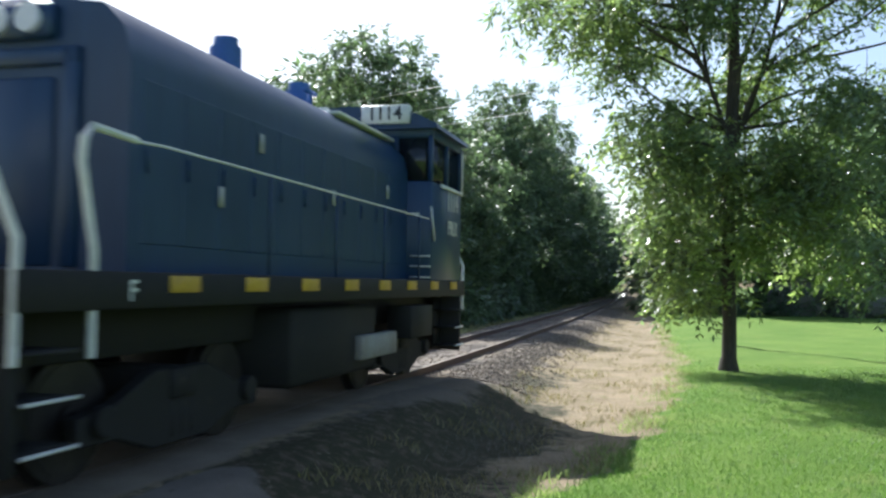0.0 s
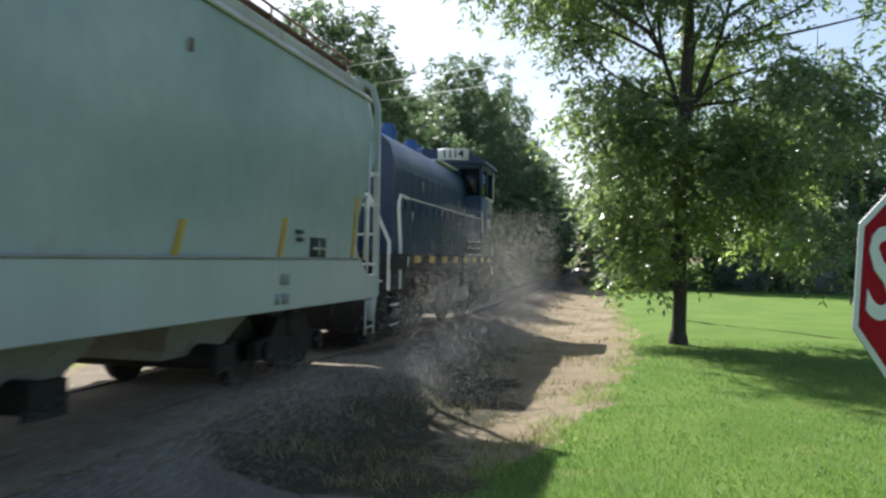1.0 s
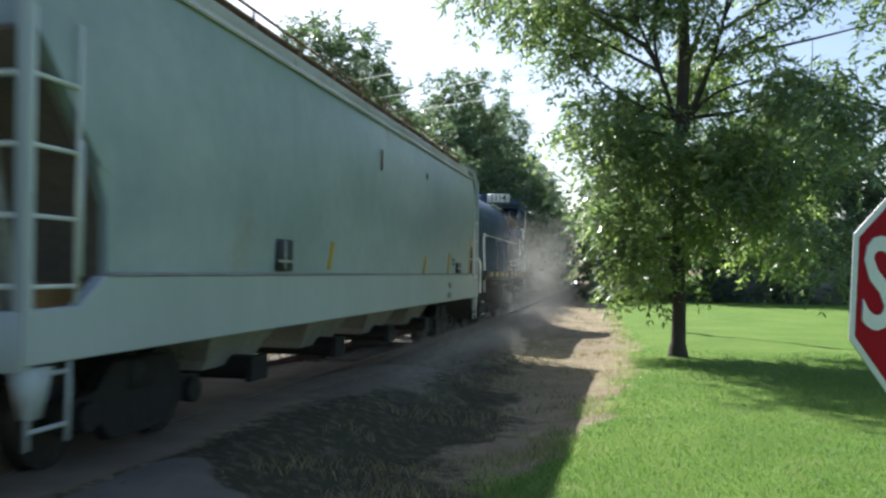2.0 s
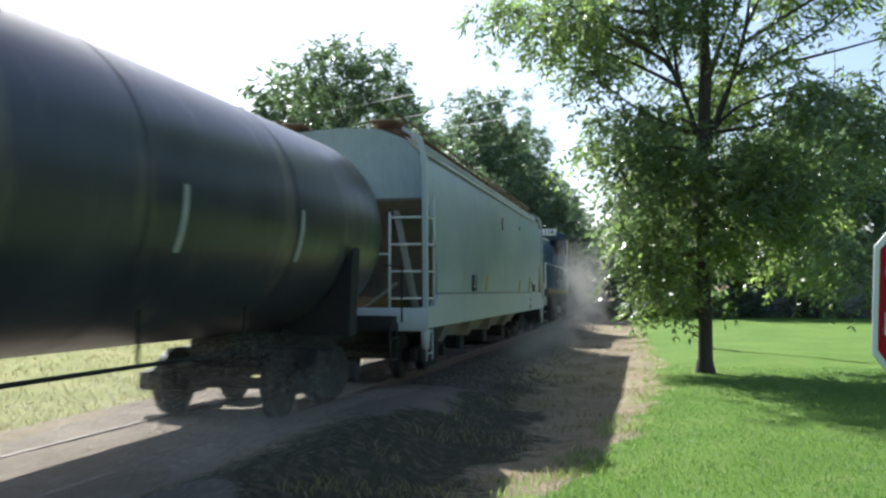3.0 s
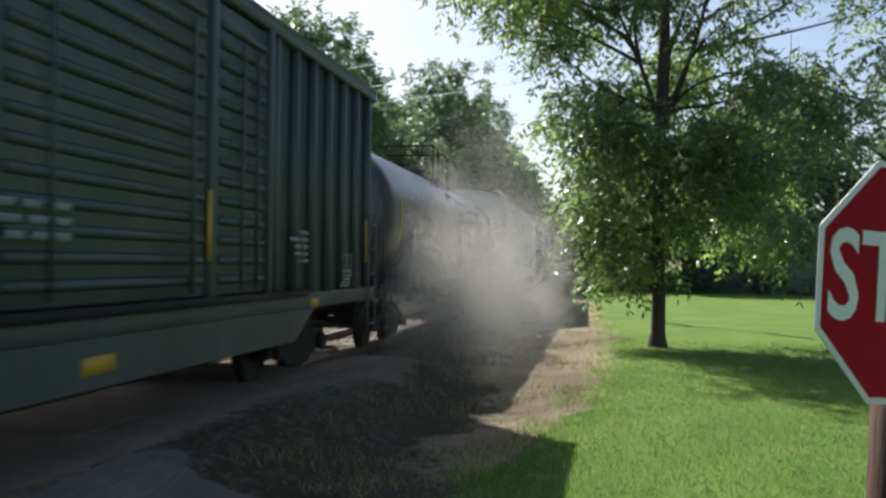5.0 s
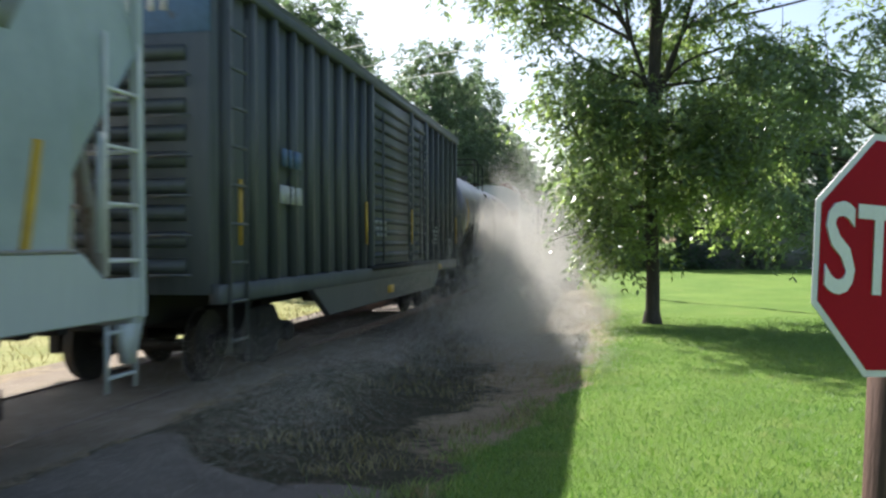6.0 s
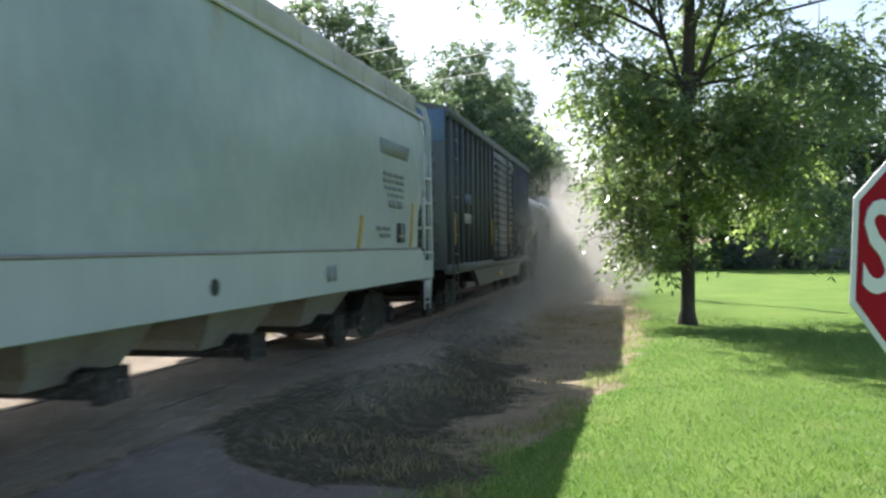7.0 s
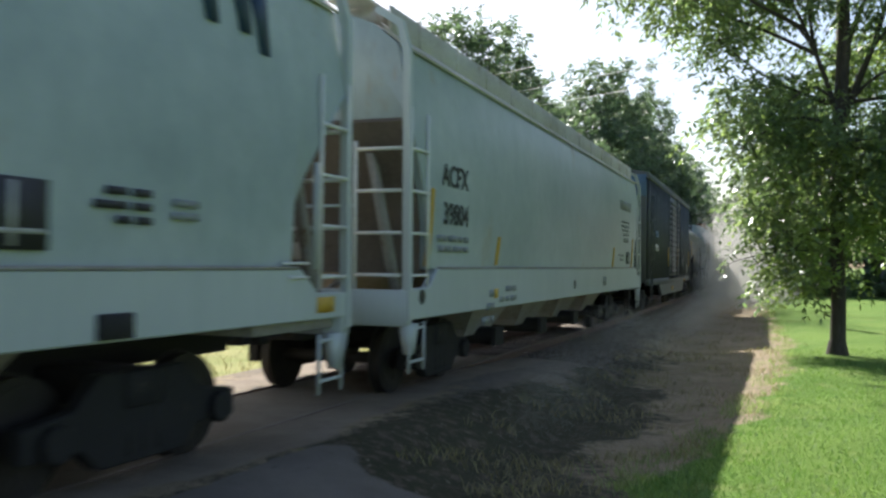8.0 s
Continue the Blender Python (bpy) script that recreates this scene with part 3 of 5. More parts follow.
def covered_hopper(s0, length, label, roof_rust, marks, sill=0.97, back=1.0):
    car = thing("covered_hopper", label, "freight car", group="cars of the train")
    L = length
    # body with sloping end floors
    bm = bmesh.new()
    end = [(-0.10, 3.20), (-0.40, 2.88), (-0.86, 2.36), (-1.00, 2.08), (-1.02, 1.55)]
    rings = [hopper_ring(y, z) for y, z in end]
    n_mid = 12
    rings += [hopper_ring(-1.02 - (L - 2.04) * i / n_mid, 1.55) for i in range(1, n_mid)]
    rings += [hopper_ring(-L - y * back, z) for y, z in reversed(end)]
    loft(bm, rings)
    part("body", bm, hopper_paint, car, "smooth pale grey-green steel side sheets")
    # slope sheets that close the hopper above each end platform; their brown holds grime and the recess's shade
    for foot in ([(y, z) for y, z in end], [(-L - y * back, z) for y, z in end]):
        o = 1 if foot[0][0] > -L / 2 else -1
        bm = bmesh.new()
        slab(bm, [(y + o * 0.015, z - 0.01) for y, z in foot] + [(y + o * 0.045, z - 0.05) for y, z in reversed(foot)], 0, -1.50, 1.50)
        part("slope_sheet", bm, end_grime_shade, car, "brown sloping end sheet, grime and recess shade in its colour")
    # roof edge flashing, weld seams and hatch trough
    for s in (1, -1):
        bm = bmesh.new()
        loft(bm, [[(s * 1.30, y, 4.14), (s * 1.475, y, 3.985), (s * 1.485, y, 4.01), (s * 1.20, y, 4.27)] for y in (-0.08, -L + 0.08)])
        part("roof_edge", bm, hopper_roof, car, "weathered roof edge strip")
        bm = bmesh.new()
        slab(bm, [(-0.02, sill), (-0.02, 1.33), (-0.62, 1.34), (-0.92, 1.55), (-L + 0.92, 1.55), (-L + 0.62, 1.34), (-L + 0.02, 1.33), (-L + 0.02, sill)], 0, s * 1.50, s * 1.615)
        part("side_sill", bm, hopper_sill, car, "flat pale side sill stepped down at its ends", 0.012)
        bm = bmesh.new()
        box(bm, (s * 1.45, -L + 0.98, 1.545), (s * 1.625, -0.98, 1.575))
        part("sill_ledge", bm, hopper_dirty, car, "dusty ledge above the sill", 0.008)
        walk_mat = rust_grate if roof_rust else hopper_roof
        boxes("running_board", [((s * 0.62, -L - 0.05, 4.50), (s * 1.08, 0.05, 4.535))], walk_mat, car, "roof running board grating", 0.006)
        boxes("running_board_bracket", [((s * 0.6, -0.3 - i * (L - 0.6) / 12, 4.30), (s * 1.12, -0.26 - i * (L - 0.6) / 12, 4.50)) for i in range(13)], walk_mat, car)
        if roof_rust:
            boxes("roof_shoulder", [((s * 1.30, -L + 0.1, 4.06), (s * 1.335, -0.1, 4.27))], hopper_roof, car, "pale upright strip along the roof edge", 0.006)
            bars("running_board_rail", [[(s * 1.1, 0, 4.62), (s * 1.1, -L, 4.62)]] + [[(s * 1.1, -0.3 - i * (L - 0.6) / 12, 4.4), (s * 1.1, -0.3 - i * (L - 0.6) / 12, 4.62)] for i in range(13)], 0.018, rust_grate, car)
        else:
            boxes("roof_fascia", [((s * 1.30, -L + 0.1, 4.06), (s * 1.335, -0.1, 4.44))], hopper_roof, car, "pale upright strip along the roof edge", 0.006)
            boxes("fascia_batten", [((s * 1.33, -0.9 - i * (L - 1.8) / 12, 4.08), (s * 1.35, -0.86 - i * (L - 1.8) / 12, 4.45)) for i in range(13)], hopper_roof, car)
    boxes("hatch", [((-0.45, -1.2 - i * (L - 2.2) / 6 - 1.9, 4.43), (0.45, -1.2 - i * (L - 2.2) / 6, 4.52)) for i in range(6)], hopper_roof, car, "long roof hatch covers", 0.02)
    # end frames, platforms, posts, ladders
    for y, o in ((0.0, -1), (-L, 1)):
        lo, hi = sorted((y, y + o * 1.5))
        boxes("end_platform", [((-1.5, lo + 0.02, 1.0), (1.5, hi, 1.12))], hopper_dirty, car, "end platform floor", 0.01)
        boxes("end_sill", [((-1.6, min(y, y + o * 0.16), 0.93), (1.6, max(y, y + o * 0.16), 1.32))], hopper_sill, car, "", 0.012)
        for s in (1, -1):
            bm = bmesh.new()
            slab(bm, [(s * 1.545, 1.0), (s * 1.625, 1.0), (s * 1.60, 3.9), (s * 1.50, 4.25), (s * 1.20, 4.42), (s * 1.17, 4.36), (s * 1.44, 4.19), (s * 1.52, 3.86)], 1, y + o * 0.01, y + o * 0.10)
            part("corner_post", bm, hopper_sill, car, "pale corner post")
            bm = bmesh.new()
            loft(bm, [[(s * 1.35, y + o * 0.2, 1.1), (s * 1.45, y + o * 0.2, 1.1), (s * 1.45, y + o * 0.3, 1.1), (s * 1.35, y + o * 0.3, 1.1)],
                      [(s * 0.9, y + o * 0.2, 3.3), (s * 1.0, y + o * 0.2, 3.3), (s * 1.0, y + o * 0.3, 3.3), (s * 0.9, y + o * 0.3, 3.3)]])
            part("end_brace", bm, hopper_dirty, car)
            ladder(car, s * 1.60, y + o * 0.08, y + o * 0.58, 1.36, 3.30, 0.46, 0.018, white_bar)
            bars("end_ladder", [[(s * 1.5, y + o * 0.05, z), (s * 0.95, y + o * 0.05, z)] for z in (1.48, 1.94, 2.40, 2.86)] + [[(s * 0.95, y + o * 0.05, 1.2), (s * 0.95, y + o * 0.05, 2.95)]], 0.022, white_bar, car)
            ladder(car, s * 1.58, y + o * 0.12, y + o * 0.55, 0.42, 0.96, 0.36, 0.018, hopper_sill, "step")
            bm = bmesh.new()
            slab(bm, [(y + o * 0.02, 0.95), (y + o * 0.36, 0.95), (y + o * 0.24, 0.62), (y + o * 0.14, 0.62)], 0, s * 1.50, s * 1.60)
            part("jacking_pad", bm, hopper_sill, car)
            boxes("grab_rail", [((s * 1.56, min(y + o * 0.62, y + o * 0.66), 1.55), (s * 1.60, max(y + o * 0.62, y + o * 0.66), 2.5))], hopper_sill, car)
        bars("end_rail", [[(-0.95, y + o * 0.05, z), (0.95, y + o * 0.05, z)] for z in (2.24,)], 0.02, hopper_sill, car)
        bm = bmesh.new()
        tube(bm, [(-0.85, y + o * 0.75, 1.75), (0.15, y + o * 0.75, 1.75)], 0.2, 14)
        tube(bm, [(0.3, y + o * 0.7, 1.3), (0.9, y + o * 0.7, 1.75)], 0.03, 6)
        tube(bm, [(0.2, y + o * 0.7, 1.25), (0.9, y + o * 0.9, 1.25)], 0.03, 6)
        part("air_reservoir", bm, hopper_dirty, car, "air tank and brake pipes on the platform")
        coupler(car, y, -o)
    # underframe
    boxes("centre_sill", [((-0.3, -L + 0.1, 0.72), (0.3, -0.1, 1.05))], black_steel, car, "", 0.02)
    for k in range(4):
        yc = -L / 2 + (k - 1.5) * (L - 6.2) / 4.0
        w = (L - 6.2) / 8.6
        bm = bmesh.new()
        loft(bm, [[(-1.45, yc - w, 1.5), (1.45, yc - w, 1.5), (1.45, yc + w, 1.5), (-1.45, yc + w, 1.5)],
                  [(-0.95, yc - w * 0.5, 0.62), (0.95, yc - w * 0.5, 0.62), (0.95, yc + w * 0.5, 0.62), (-0.95, yc + w * 0.5, 0.62)],
                  [(-0.9, yc - w * 0.5, 0.52), (0.9, yc - w * 0.5, 0.52), (0.9, yc + w * 0.5, 0.52), (-0.9, yc + w * 0.5, 0.52)]])
        hop = part("discharge_hopper", bm, hopper_dirty, car, "dusty sloping discharge hopper")
        bm = bmesh.new()
        tube(bm, [(-1.25, yc, 0.5), (1.25, yc, 0.5)], 0.14, 12)
        box(bm, (-1.28, yc - 0.22, 0.36), (-1.2, yc + 0.22, 0.64))
        box(bm, (1.2, yc - 0.22, 0.36), (1.28, yc + 0.22, 0.64))
        part("outlet_gate", bm, black_steel, hop, "rusty outlet gate")
    for y in (-2.3, -L + 2.3):
        truck(car, y)
    marks(car, L)
    TRAIN.append((car, s0))
    return car


FACE = (90, 0, 90)


def stripe(car, y, z0, z1, width=0.09, lean=0.12, material=None):
    """A slanted reflector stripe that follows the bulging side."""
    bm = bmesh.new()
    n = 4
    rings = []
    for i in range(n + 1):
        u = i / n
        z = z0 + (z1 - z0) * u
        x = 1.575 + 0.025 * math.sin(min(max((z - 1.5) / 1.6, 0), 1) * math.pi)
        rings.append([(x - 0.03, y + lean * u, z), (x + 0.006, y + lean * u, z), (x + 0.006, y + lean * u - width, z), (x - 0.03, y + lean * u - width, z)])
    loft(bm, rings)
    return part("reflector_stripe", bm, material or yellow_paint, car, "yellow slanted reflector stripe")


def panel(car, y, z0, z1, w):
    boxes("stencil_panel", [((1.57, y - w, z0), (1.600, y, z1))], black_ink, car, "black stencil panel")
    boxes("stencil_panel_lines", [((1.58, y - w * 0.55, z0 + 0.02), (1.606, y - w * 0.47, z1 - 0.02)), ((1.58, y - w + 0.02, z0 + 0.09), (1.606, y - 0.02, z0 + 0.12))], pale_ink, car, joined=True)["kind"] = "stuff"


def hopper_marks_plain(car, L):
    stripe(car, -1.20, 1.58, 2.45)
    stripe(car, -3.85, 1.55, 2.02)
    stripe(car, -6.2, 1.58, 1.90)
    stripe(car, -11.8, 1.62, 1.98)
    panel(car, -2.42, 1.58, 1.82, 0.5)
    panel(car, -13.2, 1.6, 1.95, 0.45)
    writing(car, 1.59, -3.2, 1.85, 0.2, 0.05, 2, black_ink)
    writing(car, 1.618, -3.7, 1.26, 0.3, 0.12, 2, grey_ink)
    for y, z, h in ((-9.3, 3.2, 0.32), (-6.0, 3.4, 0.12)):
        boxes("rust_streak", [((1.55, y - 0.025, z), (1.580, y, z + h))], rust_grate, car)


def hopper_marks_lettered(car, L):
    letters("reporting_mark", "ACFX", 0.27, black_ink, car, pose(1.592, -15.86, 2.66, *FACE), "black stencilled letters", 0.98)
    letters("car_number", "39804", 0.27, black_ink, car, pose(1.597, -15.84, 2.20, *FACE), "black stencilled digits", 0.98)
    writing(car, 1.588, -15.35, 1.88, 1.0, 0.07, 2, grey_ink)
    stripe(car, -16.72, 1.58, 2.48)
    stripe(car, -14.06, 1.60, 2.0, 0.09)
    stripe(car, -1.50, 1.58, 2.35)
    stripe(car, -4.45, 1.58, 2.05)
    bm = bmesh.new()
    slab(bm, [(-1.55, 3.30), (-3.28, 3.30), (-3.28, 3.06), (-1.7, 3.06)], 0, 1.53, 1.572)
    part("lettering_bar", bm, grey_ink, car, "faded line of large lettering")
    writing(car, 1.592, -2.05, 2.72, 1.3, 0.06, 4, grey_ink)
    writing(car, 1.597, -2.15, 2.22, 1.2, 0.12, 1, grey_ink)
    writing(car, 1.592, -2.9, 1.85, 0.8, 0.06, 2, grey_ink)
    panel(car, -2.02, 1.66, 1.98, 0.42)
    writing(car, 1.618, -13.2, 1.22, 0.9, 0.08, 2, grey_ink)
    writing(car, 1.618, -14.3, 1.16, 0.3, 0.1, 3, grey_ink)
    writing(car, 1.618, -5.6, 1.16, 0.4, 0.2, 1, grey_ink)
    boxes("reflector_square", [((1.60, -14.3, 1.14), (1.622, -14.12, 1.27))], yellow_paint, car)
    # raised black discs paint the dark of round holes; nothing is cut
    for y in (-17.0, -9.0):
        bm = bmesh.new()
        tube(bm, [(1.60, y, 1.24), (1.622, y, 1.24)], 0.085, 14)
        part("sill_hole_disc", bm, black_ink, car, "black disc standing for a dark round hole in the sill")


def hopper_marks_dark(car, L):
    for y, z0, z1 in ((-1.45, 3.28, 3.95), (-1.72, 3.40, 3.95), (-2.15, 3.38, 3.95), (-2.5, 3.5, 3.97), (-2.9, 3.42, 3.97)):
        bm = bmesh.new()
        slab(bm, [(y - 0.05, z1), (y - 0.18, z1), (y - 0.06, z0), (y + 0.07, z0)], 0, 1.44, 1.562)
        part("lettering_stroke", bm, blue_paint, car, "stroke of large dark blue lettering")
    panel(car, -3.72, 1.66, 2.06, 0.5)
    writing(car, 1.604, -2.85, 2.02, 0.45, 0.05, 3, black_ink)
    writing(car, 1.604, -2.35, 1.98, 0.2, 0.05, 2, grey_ink)
    boxes("reflector_square", [((1.60, -0.66, 1.16), (1.622, -0.34, 1.30))], yellow_paint, car, "orange-yellow reflector")
    boxes("sill_box", [((1.6, -3.35, 1.12), (1.66, -3.05, 1.28))], black_steel, car, "", 0.01)
    bars("grab_iron", [[(1.63, -0.85, 1.60), (1.63, -1.25, 1.60)], [(1.63, -0.85, 1.48), (1.63, -1.15, 1.48)]], 0.014, white_bar, car)


def locomotive(s0):
    car = thing("diesel_locomotive", "dark blue switcher locomotive with white handrails", "locomotive", group="cars of the train")
    L = 11.85
    # deck, frame and fuel tank
    boxes("deck", [((-1.52, -L, 1.38), (1.52, 0, 1.66))], black_steel, car, "dark deck edge and side sill", 0.015)
    boxes("frame", [((-0.9, -L + 0.2, 0.95), (0.9, -0.2, 1.36))], black_steel, car, "", 0.02)
    boxes("fuel_tank", [((-1.35, -L / 2 - 1.5, 0.42), (1.35, -L / 2 + 1.3, 1.3))], black_steel, car, "", 0.06)
    boxes("battery_box", [((1.1, -3.4, 0.75), (1.5, -2.2, 1.25))], black_steel, car, "", 0.02)
    boxes("pale_box", [((1.3, -5.45, 0.58), (1.45, -3.95, 0.9))], hopper_dirty, car, "dusty pale equipment box", 0.02)
    for i in range(8):
        y = -9.70 + i * 1.29
        boxes("yellow_reflector", [((1.515, y - 0.46, 1.50), (1.535, y, 1.635))], yellow_paint, car, "yellow reflector square on the sill", 0.004)
    # long hood with rounded shoulders
    sec = [(1.07, 1.66), (1.07, 3.42), (1.0, 3.70), (0.78, 3.92), (0.3, 3.99)]
    ring = sec + [(-x, z) for x, z in reversed(sec)]
    bm = bmesh.new()
    loft(bm, [[(x, y, z) for x, z in ring] for y in (-2.35, -L + 1.75)])
    hood = part("hood", bm, blue_paint, car, "dark blue engine hood")
    doors = []
    for i in range(11):
        y = -2.7 - i * 0.66
        doors.append(((1.06, y - 0.62, 1.9), (1.078, y, 3.3)))
    for a, b in doors:
        boxes("hood_door", [(a, b)], blue_paint, hood, "", 0.012)
    for a, b in doors:
        bars("door_latch", [[(1.09, a[1] + 0.06, 2.5), (1.09, a[1] + 0.06, 2.7)]], 0.012, blue_paint, hood)
    for i, (y, z) in enumerate(((-7.7, 2.98), (-8.55, 2.32), (-3.4, 2.9), (-5.6, 2.6))):
        boxes("decal_plate", [((1.09, y - 0.1, z), (1.102, y, z + 0.2))], pale_ink, car, "small worn pale plate")
    # rear end face: door, lamps
    ye = -L + 1.75
    boxes("end_door", [((-0.35, ye - 0.03, 1.7), (0.35, ye + 0.01, 3.3))], blue_paint, hood, "", 0.02)
    boxes("end_frame", [((0.45, ye - 0.05, 1.7), (0.6, ye + 0.01, 3.55)), ((-0.6, ye - 0.05, 1.7), (-0.45, ye + 0.01, 3.55)), ((-0.6, ye - 0.05, 3.4), (0.6, ye + 0.01, 3.55))], blue_paint, hood, "", 0.01)
    boxes("end_emblem", [((-0.52, ye - 0.045, 1.98), (-0.2, ye - 0.032, 2.2))], red_paint, hood, "plain red emblem on the hood end", 0.03)
    lamp_bm = bmesh.new()
    box(lamp_bm, (-0.36, ye - 0.12, 3.62), (0.36, ye + 0.02, 3.93))
    housing = part("headlight_housing", lamp_bm, blue_paint, car, "", 0.04)
    for x in (-0.16, 0.16):
        bm = bmesh.new()
        tube(bm, [(x, ye - 0.16, 3.78), (x, ye - 0.10, 3.78)], 0.125, 18)
        part("headlight", bm, lamp_glass, housing, "round clear headlight")
    bm = bmesh.new()
    tube(bm, [(-0.85, ye - 0.06, 2.25), (-0.85, ye + 0.02, 2.25)], 0.11, 14)
    part("marker_lamp", bm, red_lamp, car, "red marker lamp")
    # stacks and roof fittings
    for y, h in ((-6.6, 4.60), (-4.4, 4.52)):
        bm = bmesh.new()
        tube(bm, [(0, y, 3.92), (0, y, h - 0.12)], 0.20, 18)
        tube(bm, [(0, y, h - 0.14), (0, y, h)], 0.155, 18)
        part("exhaust_stack", bm, bright_blue, car, "blue round exhaust stack")
    boxes("roof_vent", [((-0.4, -5.7, 3.96), (0.4, -5.1, 4.1)), ((-0.25, -7.5, 3.96), (0.25, -7.2, 4.12))], bright_blue, car, "", 0.02)
    # white strip paints the sunlight on the hood's roof sheet
    boxes("sunlit_roof_strip", [((0.45, -4.9, 3.955), (0.85, -2.4, 4.0))], white_bar, car, "white strip standing for sunlight on the hood roof", 0.008)
    bars("horn", [[(0.35, -5.0, 4.3), (0.35, -4.6, 4.3)], [(0.35, -4.8, 3.95), (0.35, -4.8, 4.3)]], 0.035, bright_blue, car)
    # cab with windows in openings
    y0, y1 = -0.30, -2.35
    boxes("cab_lower", [((-1.5, y1, 1.62), (1.5, y0, 3.30))], blue_paint, car, "dark blue cab side", 0.03)
    posts = []
    for x in (-1.5, 1.42):
        for y in (y1, (y0 + y1) / 2 - 0.04, y0 - 0.08):
            posts.append(((x, y, 3.30), (x + 0.08, y + 0.08, 4.08)))
    for x in (-0.9, 0.82):
        for y in (y1, y0 - 0.08):
            posts.append(((x, y, 3.30), (x + 0.08, y + 0.08, 4.08)))
    boxes("window_post", posts, blue_paint, car, "", 0.008)
    boxes("cab_header", [((-1.5, y1, 4.02), (1.5, y1 + 0.1, 4.24)), ((-1.5, y0 - 0.1, 4.02), (1.5, y0, 4.24)), ((1.4, y1 + 0.1, 4.02), (1.5, y0 - 0.1, 4.24)), ((-1.5, y1 + 0.1, 4.02), (-1.4, y0 - 0.1, 4.24)), ((-0.82, y1, 3.30), (0.82, y1 + 0.1, 4.04))], blue_paint, car, "", 0.01)
    boxes("cab_glass", [((1.43, y1 + 0.08, 3.30), (1.445, y0 - 0.08, 4.02)), ((-1.445, y1 + 0.08, 3.30), (-1.43, y0 - 0.08, 4.02)), ((0.9, y1 + 0.03, 3.30), (1.42, y1 + 0.045, 4.02)), ((-1.42, y1 + 0.03, 3.30), (-0.9, y1 + 0.045, 4.02)), ((-0.82, y0 - 0.05, 3.30), (0.82, y0 - 0.035, 4.02))], glass_dark, car, "dark cab window panes")
    roof = [(1.60, 4.16), (1.58, 4.24), (1.2, 4.42), (0.6, 4.53), (0, 4.56)]
    bm = bmesh.new()
    rr = roof + [(-x, z) for x, z in reversed(roof[:-1])]
    loft(bm, [[(x, y, z) for x, z in rr] for y in (y0 + 0.12, y1 - 0.12)])
    part("cab_roof", bm, blue_paint, car, "shallow arched cab roof")
    boxes("window_trim", [((1.505, y0 - 0.06, 3.24), (1.53, y0, 4.1)), ((1.505, y1 + 0.5, 3.24), (1.53, y0, 3.30))], white_bar, car, "pale window trim")
    for s in (1, -1):
        boxes("number_board", [((s * 0.72 - 0.42, y1 - 0.2, 4.24), (s * 0.72 + 0.42, y1 - 0.04, 4.55))], white_bar, car, "white number board over the cab", 0.02)
        for i, ch in enumerate("1114"):
            letters("board_digit", ch, 0.22, black_ink, car, pose(s * 0.72 + (i - 1.5) * 0.15, y1 - 0.205, 4.395, 90, 0, 0), "black digit")
    letters("cab_number", "1114", 0.36, white_bar, car, pose(1.512, -0.98, 3.04, *FACE), "pale digits on the cab side", 0.8)
    letters("cab_mark", "PRLX", 0.26, white_bar, car, pose(1.512, -0.98, 2.57, *FACE), "pale letters on the cab side", 0.8)
    bars("cab_grab", [[(1.54, y1 + 0.05, 2.3), (1.54, y1 - 0.18, 2.85)], [(1.3, y1 - 0.04, 2.75), (1.05, y1 - 0.04, 2.75)]], 0.02, white_bar, car)
    bars("cab_step_bar", [[(1.15, y1 - 0.04, z), (1.5, y1 - 0.04, z)] for z in (2.05, 1.88, 1.7)], 0.016, white_bar, car)
    # handrails and steps
    for s in (1, -1):
        x = s * 1.48
        rail_z = 2.66
        bars("side_handrail", [[(x, -L + 1.2, 2.64), (x, -L + 1.6, rail_z), (x, y1 - 0.1, rail_z)]], 0.012, white_bar, car)
        for y in (-8.3, -6.5, -4.7, -3.0):
            bars("stanchion", [[(x, y, 1.6), (x, y, rail_z)]], 0.016, blue_paint, car)
        bars("step_handrail", [[(x, -L + 0.78, 1.05), (x, -L + 0.78, 1.80), (x, -L + 0.62, 2.42), (x, -L + 0.64, 2.58), (x, -L + 0.74, 2.67), (x, -L + 1.25, 2.65)]], 0.032, white_bar, car, "thick white bent handrail", 8)
        bars("corner_handrail", [[(x, -L + 0.02, 1.05), (x, -L + 0.02, 1.85), (s * 1.12, -L + 0.02, 2.62), (s * 0.95, -L + 0.02, 2.64)]], 0.032, white_bar, car, "thick white end handrail", 8)
        bars("front_handrail", [[(x, -0.02, 1.1), (x, -0.02, 1.95), (s * 1.2, -0.02, 2.5)]], 0.03, white_bar, car, "", 8)
        for yy in (-L + 0.1, -0.6):
            boxes("step_well", [((min(s * 1.05, s * 1.5), yy, z), (max(s * 1.05, s * 1.5), yy + 0.55, z + 0.03)) for z in (0.45, 0.78, 1.1)] + [((min(s * 1.05, s * 1.08), yy, 0.42), (max(s * 1.05, s * 1.08), yy + 0.55, 1.4))], black_steel, car, joined=True)
            for z in (0.47, 0.80):
                bars("step_edge", [[(s * 1.5, yy, z), (s * 1.5, yy + 0.55, z)]], 0.016, white_bar, car, "white step edge")
    letters("end_letter", "F", 0.16, white_bar, car, pose(1.525, -L + 1.2, 1.51, *FACE), "white letter on the sill")
    for y, o in ((0, 1), (-L, -1)):
        boxes("pilot", [((-1.45, min(y - o * 0.12, y - o * 0.02), 0.35), (1.45, max(y - o * 0.12, y - o * 0.02), 1.36))], black_steel, car, "", 0.015)
        coupler(car, y, o)
